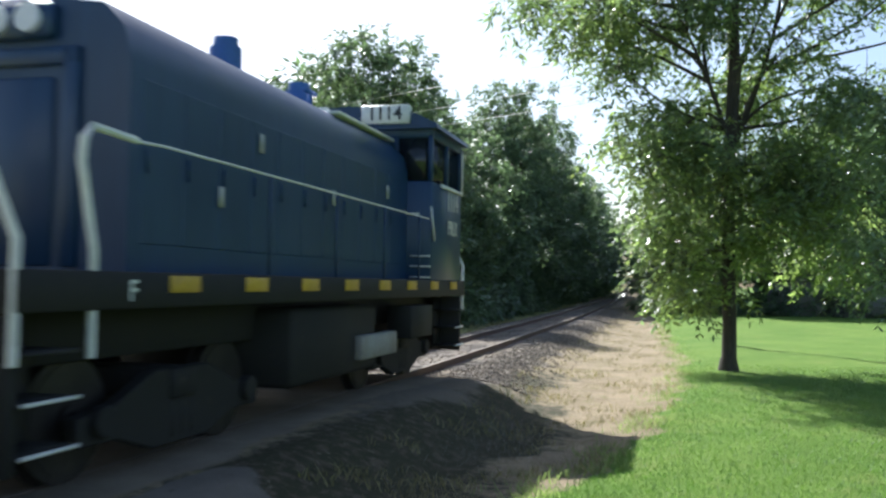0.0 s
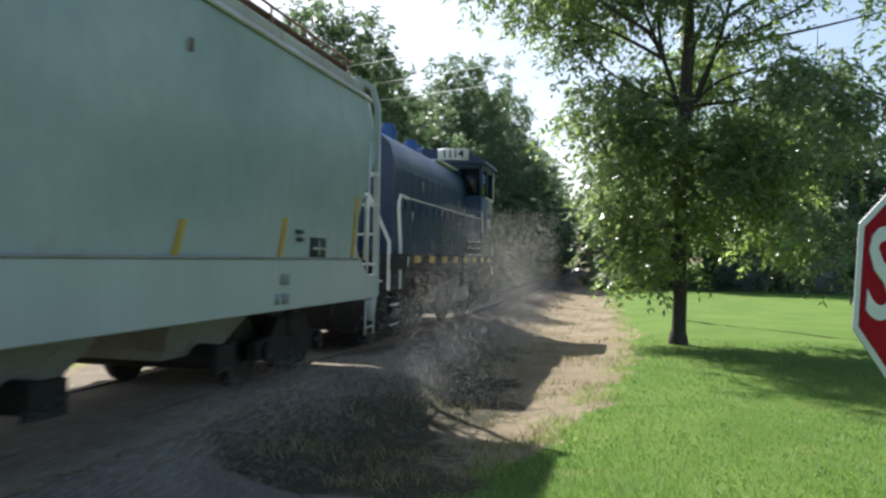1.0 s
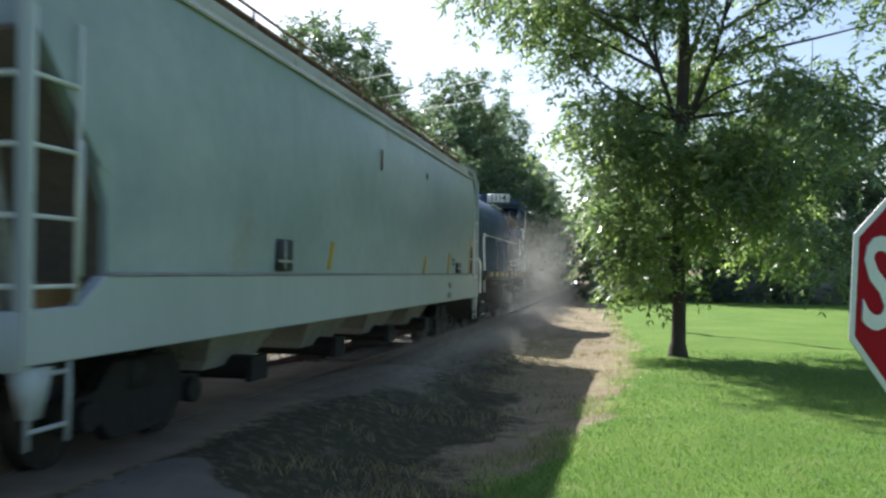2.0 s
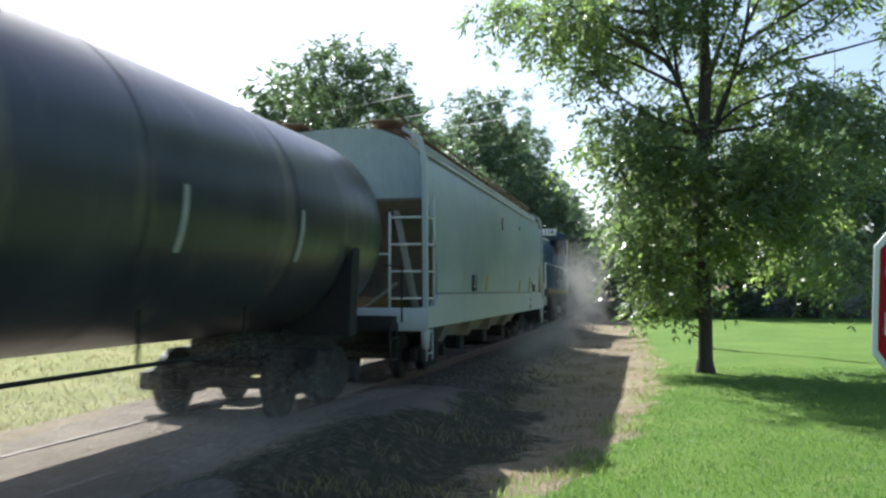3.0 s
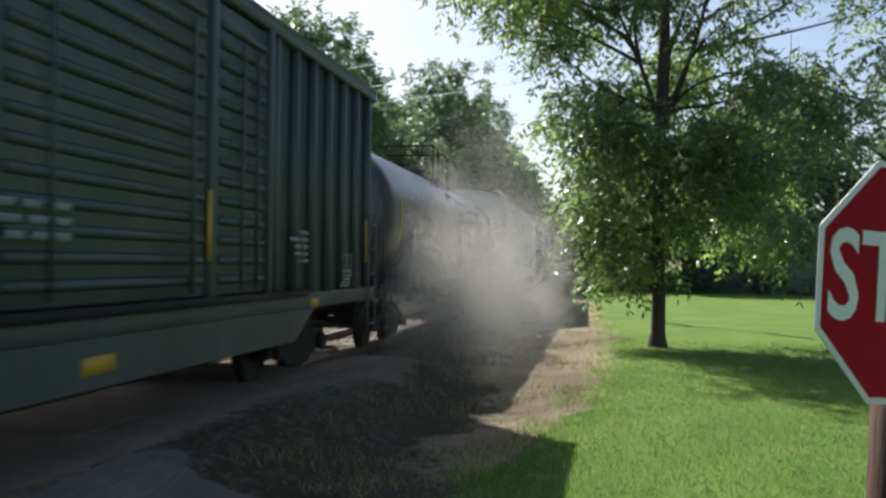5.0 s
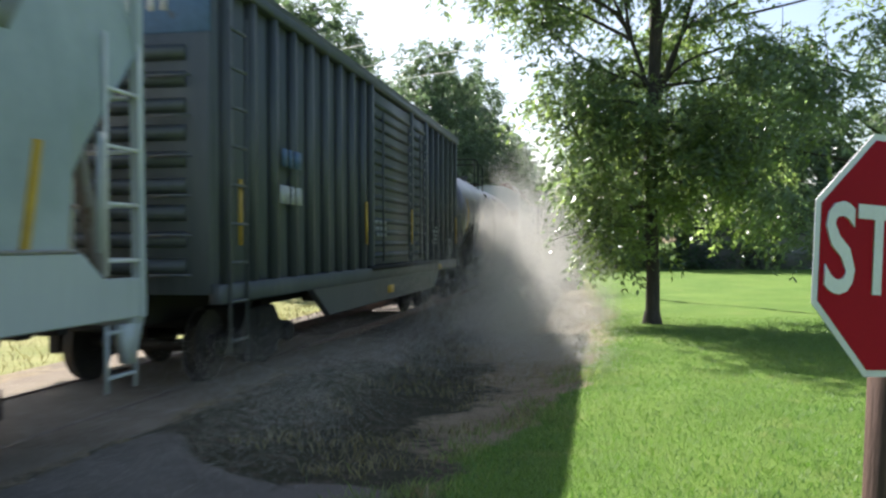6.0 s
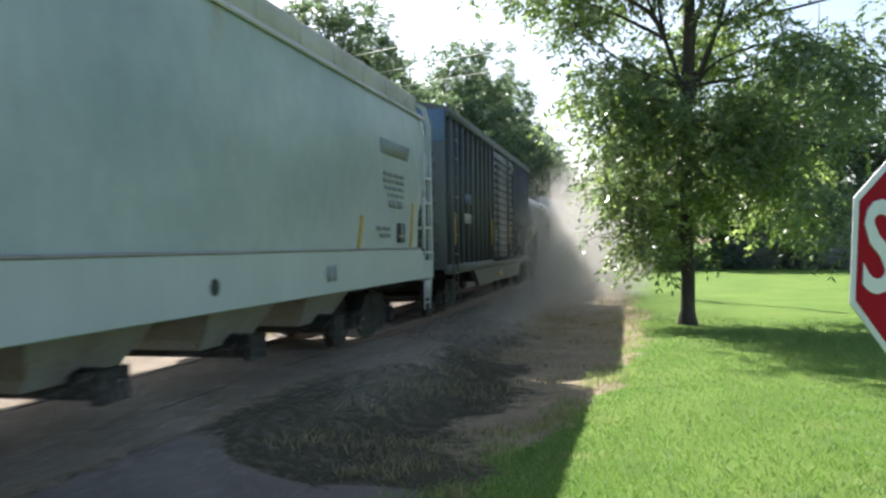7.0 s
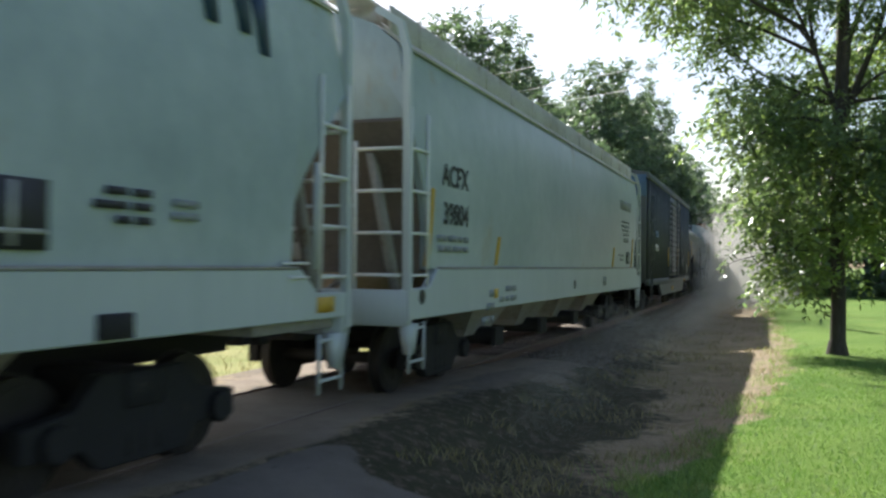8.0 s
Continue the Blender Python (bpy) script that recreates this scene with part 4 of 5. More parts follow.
    for x in (-0.55, 0.6):
        bm = bmesh.new()
        tube(bm, [(x, -L - 0.05, 0.9), (x * 0.9, -L - 0.2, 0.55), (x * 0.8, -L - 0.15, 0.4)], 0.03, 6)
        part("air_hose", bm, black_steel, car)
    bars("cut_lever", [[(-1.4, -L - 0.06, 1.2), (1.4, -L - 0.06, 1.2)]], 0.018, white_bar, car)
    for y in (-2.6, -L + 2.6):
        truck(car, y, 2.4, 0.5)
    TRAIN.append((car, s0))


def tank_car(s0):
    car = thing("tank_car", "long black cylindrical tank car with top platform", "freight car", group="cars of the train")
    L, r, zc, front = 16.7, 1.46, 2.50, 0.85
    bm = bmesh.new()
    rings = []
    prof = [(0.0, 0.22), (0.05, 0.6), (0.15, 0.93), (0.31, 1.18), (0.52, 1.35), (0.76, 1.44), (1.0, r)]
    stations = [(front - d, k) for d, k in prof] + [(-1.05 - (L - 2.1) * i / 10, r) for i in range(1, 10)] + [(-L + d, k) for d, k in reversed(prof)]
    for y, k in stations:
        rings.append([(k * math.cos(a * math.pi / 24), y, zc + k * math.sin(a * math.pi / 24)) for a in range(48)])
    loft(bm, rings)
    tank = part("tank", bm, tank_black, car, "glossy black tank shell, dusty along its top")
    for y in (-3.1, -6.2, -10.5, -13.6):
        bm = bmesh.new()
        for a, b in zip(range(48), range(1, 49)):
            p = [((r + k) * math.cos(t * math.pi / 24), yy, zc + (r + k) * math.sin(t * math.pi / 24)) for t in (a, b) for yy in (y, y - 0.05) for k in (0.008,)]
            bm.faces.new([bm.verts.new(p[i]) for i in (0, 1, 3, 2)])
        bmesh.ops.remove_doubles(bm, verts=bm.verts, dist=1e-4)
        part("weld_band", bm, tank_black, tank)
    # dome hatch, platform and rails on top
    ym = -8.57
    top = zc + r
    bm = bmesh.new()
    tube(bm, [(0, ym + 0.85, top - 0.1), (0, ym + 0.85, top + 0.16)], 0.38, 20)
    tube(bm, [(0, ym + 0.85, top + 0.16), (0, ym + 0.85, top + 0.21)], 0.42, 20)
    part("manway_hatch", bm, tank_black, car, "round hatch on the tank's top")
    ya, yb, high, low = -8.84, -7.48, 4.71, 4.63
    for s in (1, -1):
        boxes("platform", [((s * 0.72 - 0.24, ya - 0.1, top - 0.16), (s * 0.72 + 0.24, yb + 0.05, top - 0.13))], black_steel, car, "grating platform", 0.006)
        x = s * 0.95
        bars("low_rail", [[(x, ya, top + 0.16), (x, yb, top + 0.16)]], 0.018, black_steel, car)
        lines = [[(s * 1.16, ym - k, top - 0.52), (s * 1.50, ym - k, zc), (s * 1.49, ym - k, 0.45)] for k in (-0.22, 0.22)]
        lines += [[(s * 1.505, ym - 0.22, z), (s * 1.505, ym + 0.22, z)] for z in (0.47, 1.6, 2.0, 2.4, 2.8, 3.2)]
        bars("side_ladder", lines, 0.026, black_steel, car)
    # hoops across the car at both ends of the platform
    for y, h in ((ya, high), (yb, low)):
        bars("safety_hoop", [[(-0.95, y, top - 0.4), (-0.95, y, h - 0.12), (-0.83, y, h), (0.83, y, h), (0.95, y, h - 0.12), (0.95, y, top - 0.4)]], 0.026, black_steel, car)
    bars("inner_post", [[(0.82, ya - 0.02, top - 0.3), (0.82, ya - 0.02, high - 0.03)]], 0.022, black_steel, car)
    bm = bmesh.new()
    tube(bm, [(0, ym - 0.8, top - 0.05), (0, ym - 0.8, top + 0.3)], 0.14, 12)
    tube(bm, [(0.25, ym - 1.0, top - 0.05), (0.25, ym - 1.0, top + 0.2)], 0.08, 10)
    part("valve", bm, black_steel, car)
    # stub sills, bolsters, underside piping
    for y, o in ((front, -1), (-L, 1)):
        lo, hi = sorted((y - o * 0.35, y + o * 3.3))
        boxes("stub_sill", [((-0.32, lo, 0.75), (0.32, hi, 1.2))], black_steel, car, "", 0.02)
        lo, hi = sorted((y - o * 0.32, y + o * 0.35))
        boxes("end_sill", [((-1.5, lo, 0.98), (1.5, lo + 0.22, 1.22))], black_steel, car, "", 0.015)
        bm = bmesh.new()
        slab(bm, [(-1.45, 1.0), (1.45, 1.0), (1.5, 2.2), (1.15, 1.55), (0.6, 1.25), (-0.6, 1.25), (-1.15, 1.55), (-1.5, 2.2)], 1, y + o * 1.95, y + o * 2.25)
        part("saddle", bm, black_steel, car)
        for s in (1, -1):
            ladder(car, s * 1.48, y + o * 0.05, y + o * 0.45, 0.42, 1.1, 0.33, 0.018, black_steel, "step")
            bars("corner_rail", [[(s * 1.48, y - o * 0.2, 1.1), (s * 1.48, y - o * 0.2, 2.0), (s * 1.48, y + o * 0.8, 2.0)]], 0.016, black_steel, car)
        coupler(car, y - o * 0.3, -o)
    bm = bmesh.new()
    tube(bm, [(0.3, ym - 0.8, zc - r + 0.05), (0.3, ym - 0.8, 0.62)], 0.10, 14)
    tube(bm, [(0.3, ym - 0.8, 0.96), (0.3, ym - 0.8, 0.86)], 0.35, 16)
    box(bm, (0.9, ym - 0.95, 0.66), (1.0, ym - 0.87, 1.1))
    box(bm, (0.9, ym - 0.72, 0.66), (1.0, ym - 0.64, 1.1))
    part("bottom_outlet", bm, black_steel, car, "outlet valve under the tank")
    lines = [[(1.0, -3.6, 0.95), (1.0, ym - 3, 0.95), (1.0, -L + 3.8, 0.98)], [(0.6, -3.6, 0.88), (0.6, -L + 3.8, 0.88)]]
    lines += [[(1.0, -3.6 - i * 2.1, 0.95), (1.0, -3.6 - i * 2.1, 1.5)] for i in range(5)]
    bars("brake_pipe", lines, 0.017, black_steel, car)
    boxes("brake_gear", [((0.85, -11.5, 0.82), (0.93, -11.42, 1.2)), ((0.85, -12.2, 0.8), (0.93, -12.12, 1.3)), ((0.75, -10.1, 0.82), (0.83, -10.03, 1.2))], black_steel, car, "", 0.02)
    # marks on the near side
    def on_shell(z):
        return math.sqrt(r * r - (z - zc) ** 2)
    for y in (-3.0, -5.67, -11.8, -15.3):
        bm = bmesh.new()
        zz = [1.95 + 0.12 * i for i in range(6)] if y != -15.3 else [1.95 + 0.12 * i for i in range(9)]
        loft(bm, [[(on_shell(z) - 0.01, y, z), (on_shell(z) + 0.012, y, z), (on_shell(z) + 0.012, y - 0.07, z), (on_shell(z) - 0.01, y - 0.07, z)] for z in zz])
        part("reflector_stripe", bm, yellow_paint if y in (-11.8, -15.3) else pale_ink, car, "upright reflector stripe")
    letters("tank_number", "5360", 0.30, pale_ink, car, pose(1.468, -13.55, 2.36, *FACE), "pale stencilled digits", 0.8)
    letters("tank_mark", "ATX", 0.30, pale_ink, car, pose(1.468, -14.85, 2.36, *FACE), "pale stencilled letters", 0.8)
    bars("stencil_frame", [[(1.466, -12.05, 2.05), (1.466, -12.05, 2.42), (1.466, -12.38, 2.42), (1.466, -12.38, 2.05), (1.466, -12.05, 2.05)]], 0.012, pale_ink, car)
    boxes("stencil_mark", [((1.49, -12.28, 2.12), (1.466, -12.15, 2.18)), ((1.49, -12.32, 2.27), (1.467, -12.12, 2.33))], pale_ink, car)
    writing(car, 1.39, -13.2, 2.02, 1.0, 0.06, 2, pale_ink)
    for y in (front - 2.05, -L + 2.05):
        truck(car, y)
    TRAIN.append((car, s0))


def boxcar(s0):
    car = thing("boxcar", "faded black boxcar with ribbed sides and blue end", "freight car", group="cars of the train")
    L = 15.5
    boxes("body", [((-1.48, -L + 0.05, 1.15), (1.48, -0.05, 4.40))], box_paint, car, "flat side sheets", 0.02)
    bm = bmesh.new()
    rf = [(1.58, 4.38), (1.58, 4.48), (0.8, 4.62), (0, 4.68)]
    rr = rf + [(-x, z) for x, z in reversed(rf[:-1])]
    loft(bm, [[(x, y, z) for x, z in rr] for y in (0.02, -L - 0.02)])
    part("roof", bm, box_paint, car, "low-pitched roof")
    for s in (1, -1):
        boxes("side_sill", [((s * 1.46, -L, 1.0), (s * 1.60, 0, 1.2))], box_paint, car, "", 0.012)
        bm = bmesh.new()
        slab(bm, [(-2.9, 1.02), (-3.7, 0.60), (-L + 3.7, 0.60), (-L + 2.9, 1.02)], 0, s * 1.49, s * 1.585)
        part("deep_sill", bm, box_paint, car, "deep dark sill under the side", 0.01)
        boxes("top_rail", [((s * 1.46, -L, 4.28), (s * 1.60, 0, 4.40))], box_paint, car, "", 0.012)
        for i in range(23):
            y = -0.30 - i * (L - 0.6) / 22
            if -L / 2 - 1.6 < y < -4.62:
                continue
            bm = bmesh.new()
            slab(bm, [(1.46 * s, y + 0.09), (1.58 * s, y + 0.05), (1.58 * s, y - 0.05), (1.46 * s, y - 0.09)], 2, 1.2, 4.28)
            part("rib", bm, box_paint, car)
        for lo, hi in ((-L / 2 - 1.55, -L / 2 + 1.53), (-L / 2 + 1.71, -4.70)):
            bm = bmesh.new()
            box(bm, (s * 1.50, lo, 1.25), (s * 1.56, hi, 4.24))
            door = part("sliding_door", bm, box_paint, car, "corrugated sliding door", 0.02)
            for k in range(14):
                bm = bmesh.new()
                z = 1.36 + k * 0.2
                slab(bm, [(s * 1.55, z), (s * 1.605, z + 0.035), (s * 1.605, z + 0.075), (s * 1.55, z + 0.11)], 1, lo + 0.1, hi - 0.1)
                part("corrugation", bm, box_paint, door)
            for k in (lo + 0.55, hi - 0.4):
                bars("door_rod", [[(s * 1.625, k, 1.3), (s * 1.625, k, 3.9)]], 0.018, box_paint, door)
        boxes("door_post", [((s * 1.48, y - 0.06, 1.2), (s * 1.61, y + 0.06, 4.3)) for y in (-L / 2 - 1.62, -L / 2 + 1.62, -4.63)], box_paint, car, "", 0.01)
        boxes("door_track", [((s * 1.5, -L / 2 - 1.7, 1.16), (s * 1.64, -L / 2 + 4.4, 1.24))], black_steel, car)
        for y, o in ((0, -1), (-L, 1)):
            ladder(car, s * 1.64, y + o * 0.12, y + o * 0.56, 0.5, 4.0 if y else 2.4, 0.40, 0.018, box_paint)
    for y, o in ((0, -1), (-L, 1)):
        out = -o
        boxes("end_panel", [((-1.5, min(y, y + out * 0.05), 1.1), (1.5, max(y, y + out * 0.05), 3.75))], box_paint, car, "dark corrugated end", 0.01)
        boxes("end_top", [((-1.5, min(y, y + out * 0.05), 3.75), (1.5, max(y, y + out * 0.05), 4.42))], box_blue, car, "faded blue upper end", 0.01)
        for k in range(9):
            bm = bmesh.new()
            z = 1.3 + k * 0.27
            slab(bm, [(y + out * 0.04, z), (y + out * 0.13, z + 0.06), (y + out * 0.13, z + 0.12), (y + out * 0.04, z + 0.18)], 0, -1.25, 1.25)
            part("end_corrugation", bm, box_paint, car)
        bars("end_ladder", [[(1.35, y + out * 0.16, z), (0.9, y + out * 0.16, z)] for z in (1.3, 1.7, 2.1, 2.5, 2.9, 3.3)], 0.018, box_paint, car)
        coupler(car, y, out)
    boxes("end_number", [((0.55 + k * 0.14, -L - 0.06, 3.98), (0.64 + k * 0.14, -L - 0.05, 4.14)) for k in range(4)], pale_ink, car, "white row of small marks")
    boxes("centre_sill", [((-0.35, -L + 0.1, 0.7), (0.35, -0.1, 1.15))], black_steel, car, "", 0.02)
    boxes("brake_gear", [((0.5, -7.5, 0.6), (1.1, -6.8, 1.1)), ((0.4, -9.6, 0.65), (0.9, -8.6, 1.05))], black_steel, car, "", 0.03)
    # marks
    bars("stencil_frame", [[(1.592, -1.35, 1.40), (1.592, -1.35, 1.72), (1.592, -1.75, 1.72), (1.592, -1.75, 1.40), (1.592, -1.35, 1.40)], [(1.592, -1.55, 1.40), (1.592, -1.55, 1.72)], [(1.592, -1.35, 1.48), (1.592, -1.75, 1.48)]], 0.011, pale_ink, car)
    writing(car, 1.59, -1.4, 1.34, 0.4, 0.025, 3, pale_ink)
    writing(car, 1.59, -3.3, 1.95, 0.4, 0.05, 5, grey_ink)
    writing(car, 1.612, -8.5, 1.95, 0.8, 0.06, 3, grey_ink)
    writing(car, 1.59, -13.0, 2.55, 0.8, 0.22, 1, box_blue)
    writing(car, 1.59, -13.0, 2.1, 0.8, 0.22, 1, pale_ink)
    for y in (-0.55, -6.2, -9.8, -L + 0.5):
        boxes("reflector", [((1.59, y - 0.05, 1.6), (1.61, y + 0.03, 2.3))], yellow_paint, car, "upright yellow reflector")
    boxes("sill_reflector", [((1.575, -8.3, 0.72), (1.60, -7.85, 0.86)), ((1.59, -3.2, 1.0), (1.615, -2.9, 1.12))], yellow_paint, car, "yellow sill reflector")
    for y in (-2.3, -L + 2.3):
        truck(car, y)
    TRAIN.append((car, s0))


locomotive(16.4)
covered_hopper(3.70, 17.9, "pale grey-green covered hopper with rusty roof walk", True, hopper_marks_plain)
tank_car(-15.9)
boxcar(-33.4)
covered_hopper(-50.25, 17.4, "pale grey-green covered hopper with black lettering", False, hopper_marks_lettered, 1.0, 0.62)
covered_hopper(-68.75, 17.4, "pale grey covered hopper with dark blue lettering", False, hopper_marks_dark, 1.10)

# ---------------------------------------------------------------- stop sign
def stop_sign():
    sign = thing("stop_sign", "red octagonal stop sign on a leaning brown wooden post", "traffic sign", pose(0.923, 3.07, 1.56, 0, 3.44, 32.55))
    w = 0.381
    octo = lambda k: [(k * math.cos(math.radians(22.5 + 45 * i)) / math.cos(math.radians(22.5)), k * math.sin(math.radians(22.5 + 45 * i)) / math.cos(math.radians(22.5))) for i in range(8)]
    bm = bmesh.new()
    slab(bm, octo(w), 1, -0.001, 0.003)
    plate = part("plate", bm, sign_white, sign, "white-bordered octagonal plate", smooth=False)
    bm = bmesh.new()
    slab(bm, octo(w - 0.021), 1, -0.004, 0.0)
    part("red_field", bm, red_paint, plate, "red reflective field", smooth=False)
    letters("word", "STOP", 0.285, sign_white, plate, pose(0, -0.006, 0.0, 90, 0, 0), "white capital letters", 0.74)
    bm = bmesh.new()
    slab(bm, octo(w - 0.005), 1, 0.003, 0.005)
    part("back", bm, sign_back, plate, "dull metal back", smooth=False)
    bm = bmesh.new()
    box(bm, (-0.045, 0.006, -2.05), (0.045, 0.096, 0.33))
    part("post", bm, post_wood, sign, "weathered brown square wooden post", 0.006)
    bm = bmesh.new()
    for z in (0.25, -0.25):
        tube(bm, [(0, -0.012, z), (0, 0.02, z)], 0.012, 8)
    part("bolt", bm, sign_back, plate)
    return sign


stop_sign()


# ---------------------------------------------------------------- trees
def leaf_sprays(rng, centres, dirs, leaflets, length, width, droop):
    """Drooping sprays of leaflets on both sides of a stalk: points and triangles."""
    n = len(centres)
    d = dirs / np.linalg.norm(dirs, axis=1, keepdims=True)
    up = np.array([0, 0, 1.0])
    side = np.cross(d, up) + rng.normal(size=(n, 3)) * 0.15
    side /= np.linalg.norm(side, axis=1, keepdims=True)
    k = leaflets
    t = (np.arange(k) // 2 + 1) / (k / 2)
    sgn = np.where(np.arange(k) % 2, 1.0, -1.0)
    base = centres[:, None] + d[:, None] * (t * length)[None, :, None] - up * (droop * length * t ** 2)[None, :, None]
    out = side[:, None] * sgn[None, :, None] * 0.8 + d[:, None] * 0.55 - up * 0.35 + rng.normal(size=(n, k, 3)) * 0.28
    out /= np.linalg.norm(out, axis=2, keepdims=True)
    size = width * rng.uniform(0.75, 1.3, (n, k, 1))
    across = np.cross(out, rng.normal(size=(n, k, 3)) * 0.6 + up)
    across /= np.linalg.norm(across, axis=2, keepdims=True)
    a, b = base, base + out * size * 3.0
    m = base + out * size * 1.3
    v = np.stack([a, m + across * size * 0.5 , b, m - across * size * 0.5], 2)
    q = 4 * np.arange(n * k)[:, None]
    return v.reshape(-1, 3), np.concatenate([q + [0, 1, 2], q + [0, 2, 3]])


def limb(bm, rng, start, to, r0, r1, bend=0.25, n=7, rise=1.0):
    start, to = np.array(start), np.array(to)
    pts = []
    mid = rng.normal(size=3) * bend
    for i in range(n):
        u = i / (n - 1)
        pts.append(start + (to - start) * np.array([u ** rise, u ** rise, u]) + mid * math.sin(u * math.pi) + np.array([0, 0, 0.25 * bend * math.sin(u * math.pi)]))
    tube(bm, pts, r0, 8, r1)
    return pts


def garden_tree(seed, m, height, fork, lobes, clumps, sprays, label, trunk_r=0.17, leaf=0.034, spray=0.5, droop=0.5, material=None, twigs=True, bright=0.3):
    """A tree with a trunk, near-upright leaders, side limbs to each lobe and leaf sprays round the lobes."""
    rng = np.random.default_rng(seed)
    tree = thing("tree", label, "tree", m)
    bm = bmesh.new()
    tube(bm, [(0, 0, -0.15), (0.0, 0, 0.02), (0.01, 0, 0.25), (0.02, 0, 1.2), (0.0, 0.02, 2.4), (-0.02, 0.0, fork)], trunk_r * 1.0, 12, trunk_r * 0.72)
    tube(bm, [(0, 0, -0.2), (0.0, 0, 0.3)], trunk_r * 1.5, 12, trunk_r * 0.95)
    part("trunk", bm, bark, tree, "dark furrowed trunk")
    leaders = []
    for i, (dx, dy) in enumerate(((-0.35, 0.2), (0.35, -0.3), (1.3, 0.3), (0.7, -0.4), (-1.1, -0.4))):
        top = (dx * 1.7, dy * 2.0, height * (0.97 - 0.05 * i))
        bm = bmesh.new()
        leaders.append(limb(bm, rng, (0, 0, fork - 0.35 + 0.1 * i), top, trunk_r * (0.58 - 0.06 * i), 0.015, 0.15, 9, 1.5))
        part("limb", bm, bark, tree, "slender dark limb")
    for (x, y, z, rx, rz) in lobes:
        near = min((q for l in leaders for q in l[1:]), key=lambda q: (q[0] - x) ** 2 + (q[1] - y) ** 2 + 1.2 * (q[2] - (z - 2.2)) ** 2)
        if z < fork:
            near = np.array((0, 0, min(fork, z + 0.7)))
        bm = bmesh.new()
        limb(bm, rng, near, (x, y, z), 0.05, 0.012, 0.2, 6)
        for k in range(4 if twigs else 0):
            q = rng.normal(size=3) * np.array([rx, rx, rz]) * 0.55
            limb(bm, rng, (x, y, z), (x + q[0], y + q[1], z + q[2]), 0.014, 0.005, 0.08, 4)
        part("limb", bm, bark, tree)
    # leaves gather in clumps at the twig ends, with gaps between the clumps and thin foliage inside
    total = sum(l[3] ** 2 * l[4] for l in lobes)
    centres, sizes = [], []
    for (x, y, z, rx, rz) in lobes:
        n = max(8, int(clumps * rx ** 2 * rz / total))
        u = rng.normal(size=(n, 3))
        u /= np.linalg.norm(u, axis=1, keepdims=True)
        rad = 0.30 + 0.64 * rng.random((n, 1)) ** 0.6
        centres.append(np.array([x, y, z]) + u * rad * np.array([rx, rx, rz]))
        sizes.append(rng.uniform(0.20, 0.46, n))
    centres, sizes = np.concatenate(centres), np.concatenate(sizes)
    # a random share of clumps takes the brighter colour of sunlit leaves
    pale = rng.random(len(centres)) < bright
    for mat_k, chosen, nm in ((material or leaf_mat, ~pale, "crown"), (leaf_bright, pale, "sunlit_crown")):
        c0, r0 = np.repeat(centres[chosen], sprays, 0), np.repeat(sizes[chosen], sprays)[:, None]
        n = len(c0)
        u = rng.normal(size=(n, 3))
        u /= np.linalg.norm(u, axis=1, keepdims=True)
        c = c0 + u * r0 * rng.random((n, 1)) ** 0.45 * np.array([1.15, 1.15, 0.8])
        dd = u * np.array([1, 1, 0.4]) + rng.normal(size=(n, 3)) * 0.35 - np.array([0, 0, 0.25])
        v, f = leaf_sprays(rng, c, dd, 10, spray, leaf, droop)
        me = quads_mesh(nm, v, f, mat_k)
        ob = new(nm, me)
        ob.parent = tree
    return tree


# lobes: x, y, z, spread, height, from the tree's foot
front_lobes = [(-0.9, -0.6, 2.3, 1.1, 0.9), (-0.6, 0.5, 3.2, 1.5, 1.1), (-1.4, 0.2, 3.8, 1.1, 1.0), (0.9, -0.4, 3.4, 1.4, 1.0), (-1.8, -0.3, 6.0, 1.0, 0.8), (-3.4, 0.2, 8.2, 1.0, 0.7),
               (-1.4, -0.8, 5.2, 1.5, 1.1), (1.6, 0.6, 4.8, 1.5, 1.1), (0.3, -1.0, 4.6, 1.2, 0.9), (-2.2, 0.8, 8.3, 1.5, 1.1), (-0.4, -0.4, 8.6, 1.5, 1.1), (1.5, -0.5, 7.6, 1.15, 0.75), (2.9, 0.3, 6.2, 0.9, 0.45),
               (3.7, 0.2, 8.8, 0.95, 0.5), (-1.4, 0.3, 10.3, 1.8, 1.2), (0.8, 0.0, 11.2, 1.8, 1.2), (2.9, 0.2, 10.8, 1.1, 0.65), (2.2, 1.0, 3.2, 1.3, 1.0), (0.2, 1.3, 6.6, 1.6, 1.1), (-3.3, 0.9, 9.7, 1.3, 0.8), (-1.6, -0.3, 2.05, 0.7, 0.5), (-1.8, 0.0, 12.0, 1.3, 0.9), (-4.4, -0.4, 8.7, 1.0, 0.6), (-2.5, -0.9, 7.0, 0.7, 0.5), (-2.9, -1.8, 8.3, 1.2, 0.7), (4.4, 0.4, 9.6, 1.2, 0.6), (4.9, 0.0, 7.8, 0.9, 0.5), (2.4, 0.6, 9.4, 1.3, 0.8), (3.6, 0.5, 12.0, 1.5, 0.9), (2.3, -0.6, 6.4, 1.1, 0.6), (-1.8, -1.4, 4.6, 0.9, 0.7), (0.4, 0.4, 12.9, 1.4, 0.9)]
FOOT = (0.89, 21.6)
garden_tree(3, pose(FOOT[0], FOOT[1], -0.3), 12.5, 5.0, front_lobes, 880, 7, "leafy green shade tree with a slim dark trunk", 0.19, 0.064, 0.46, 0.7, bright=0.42)
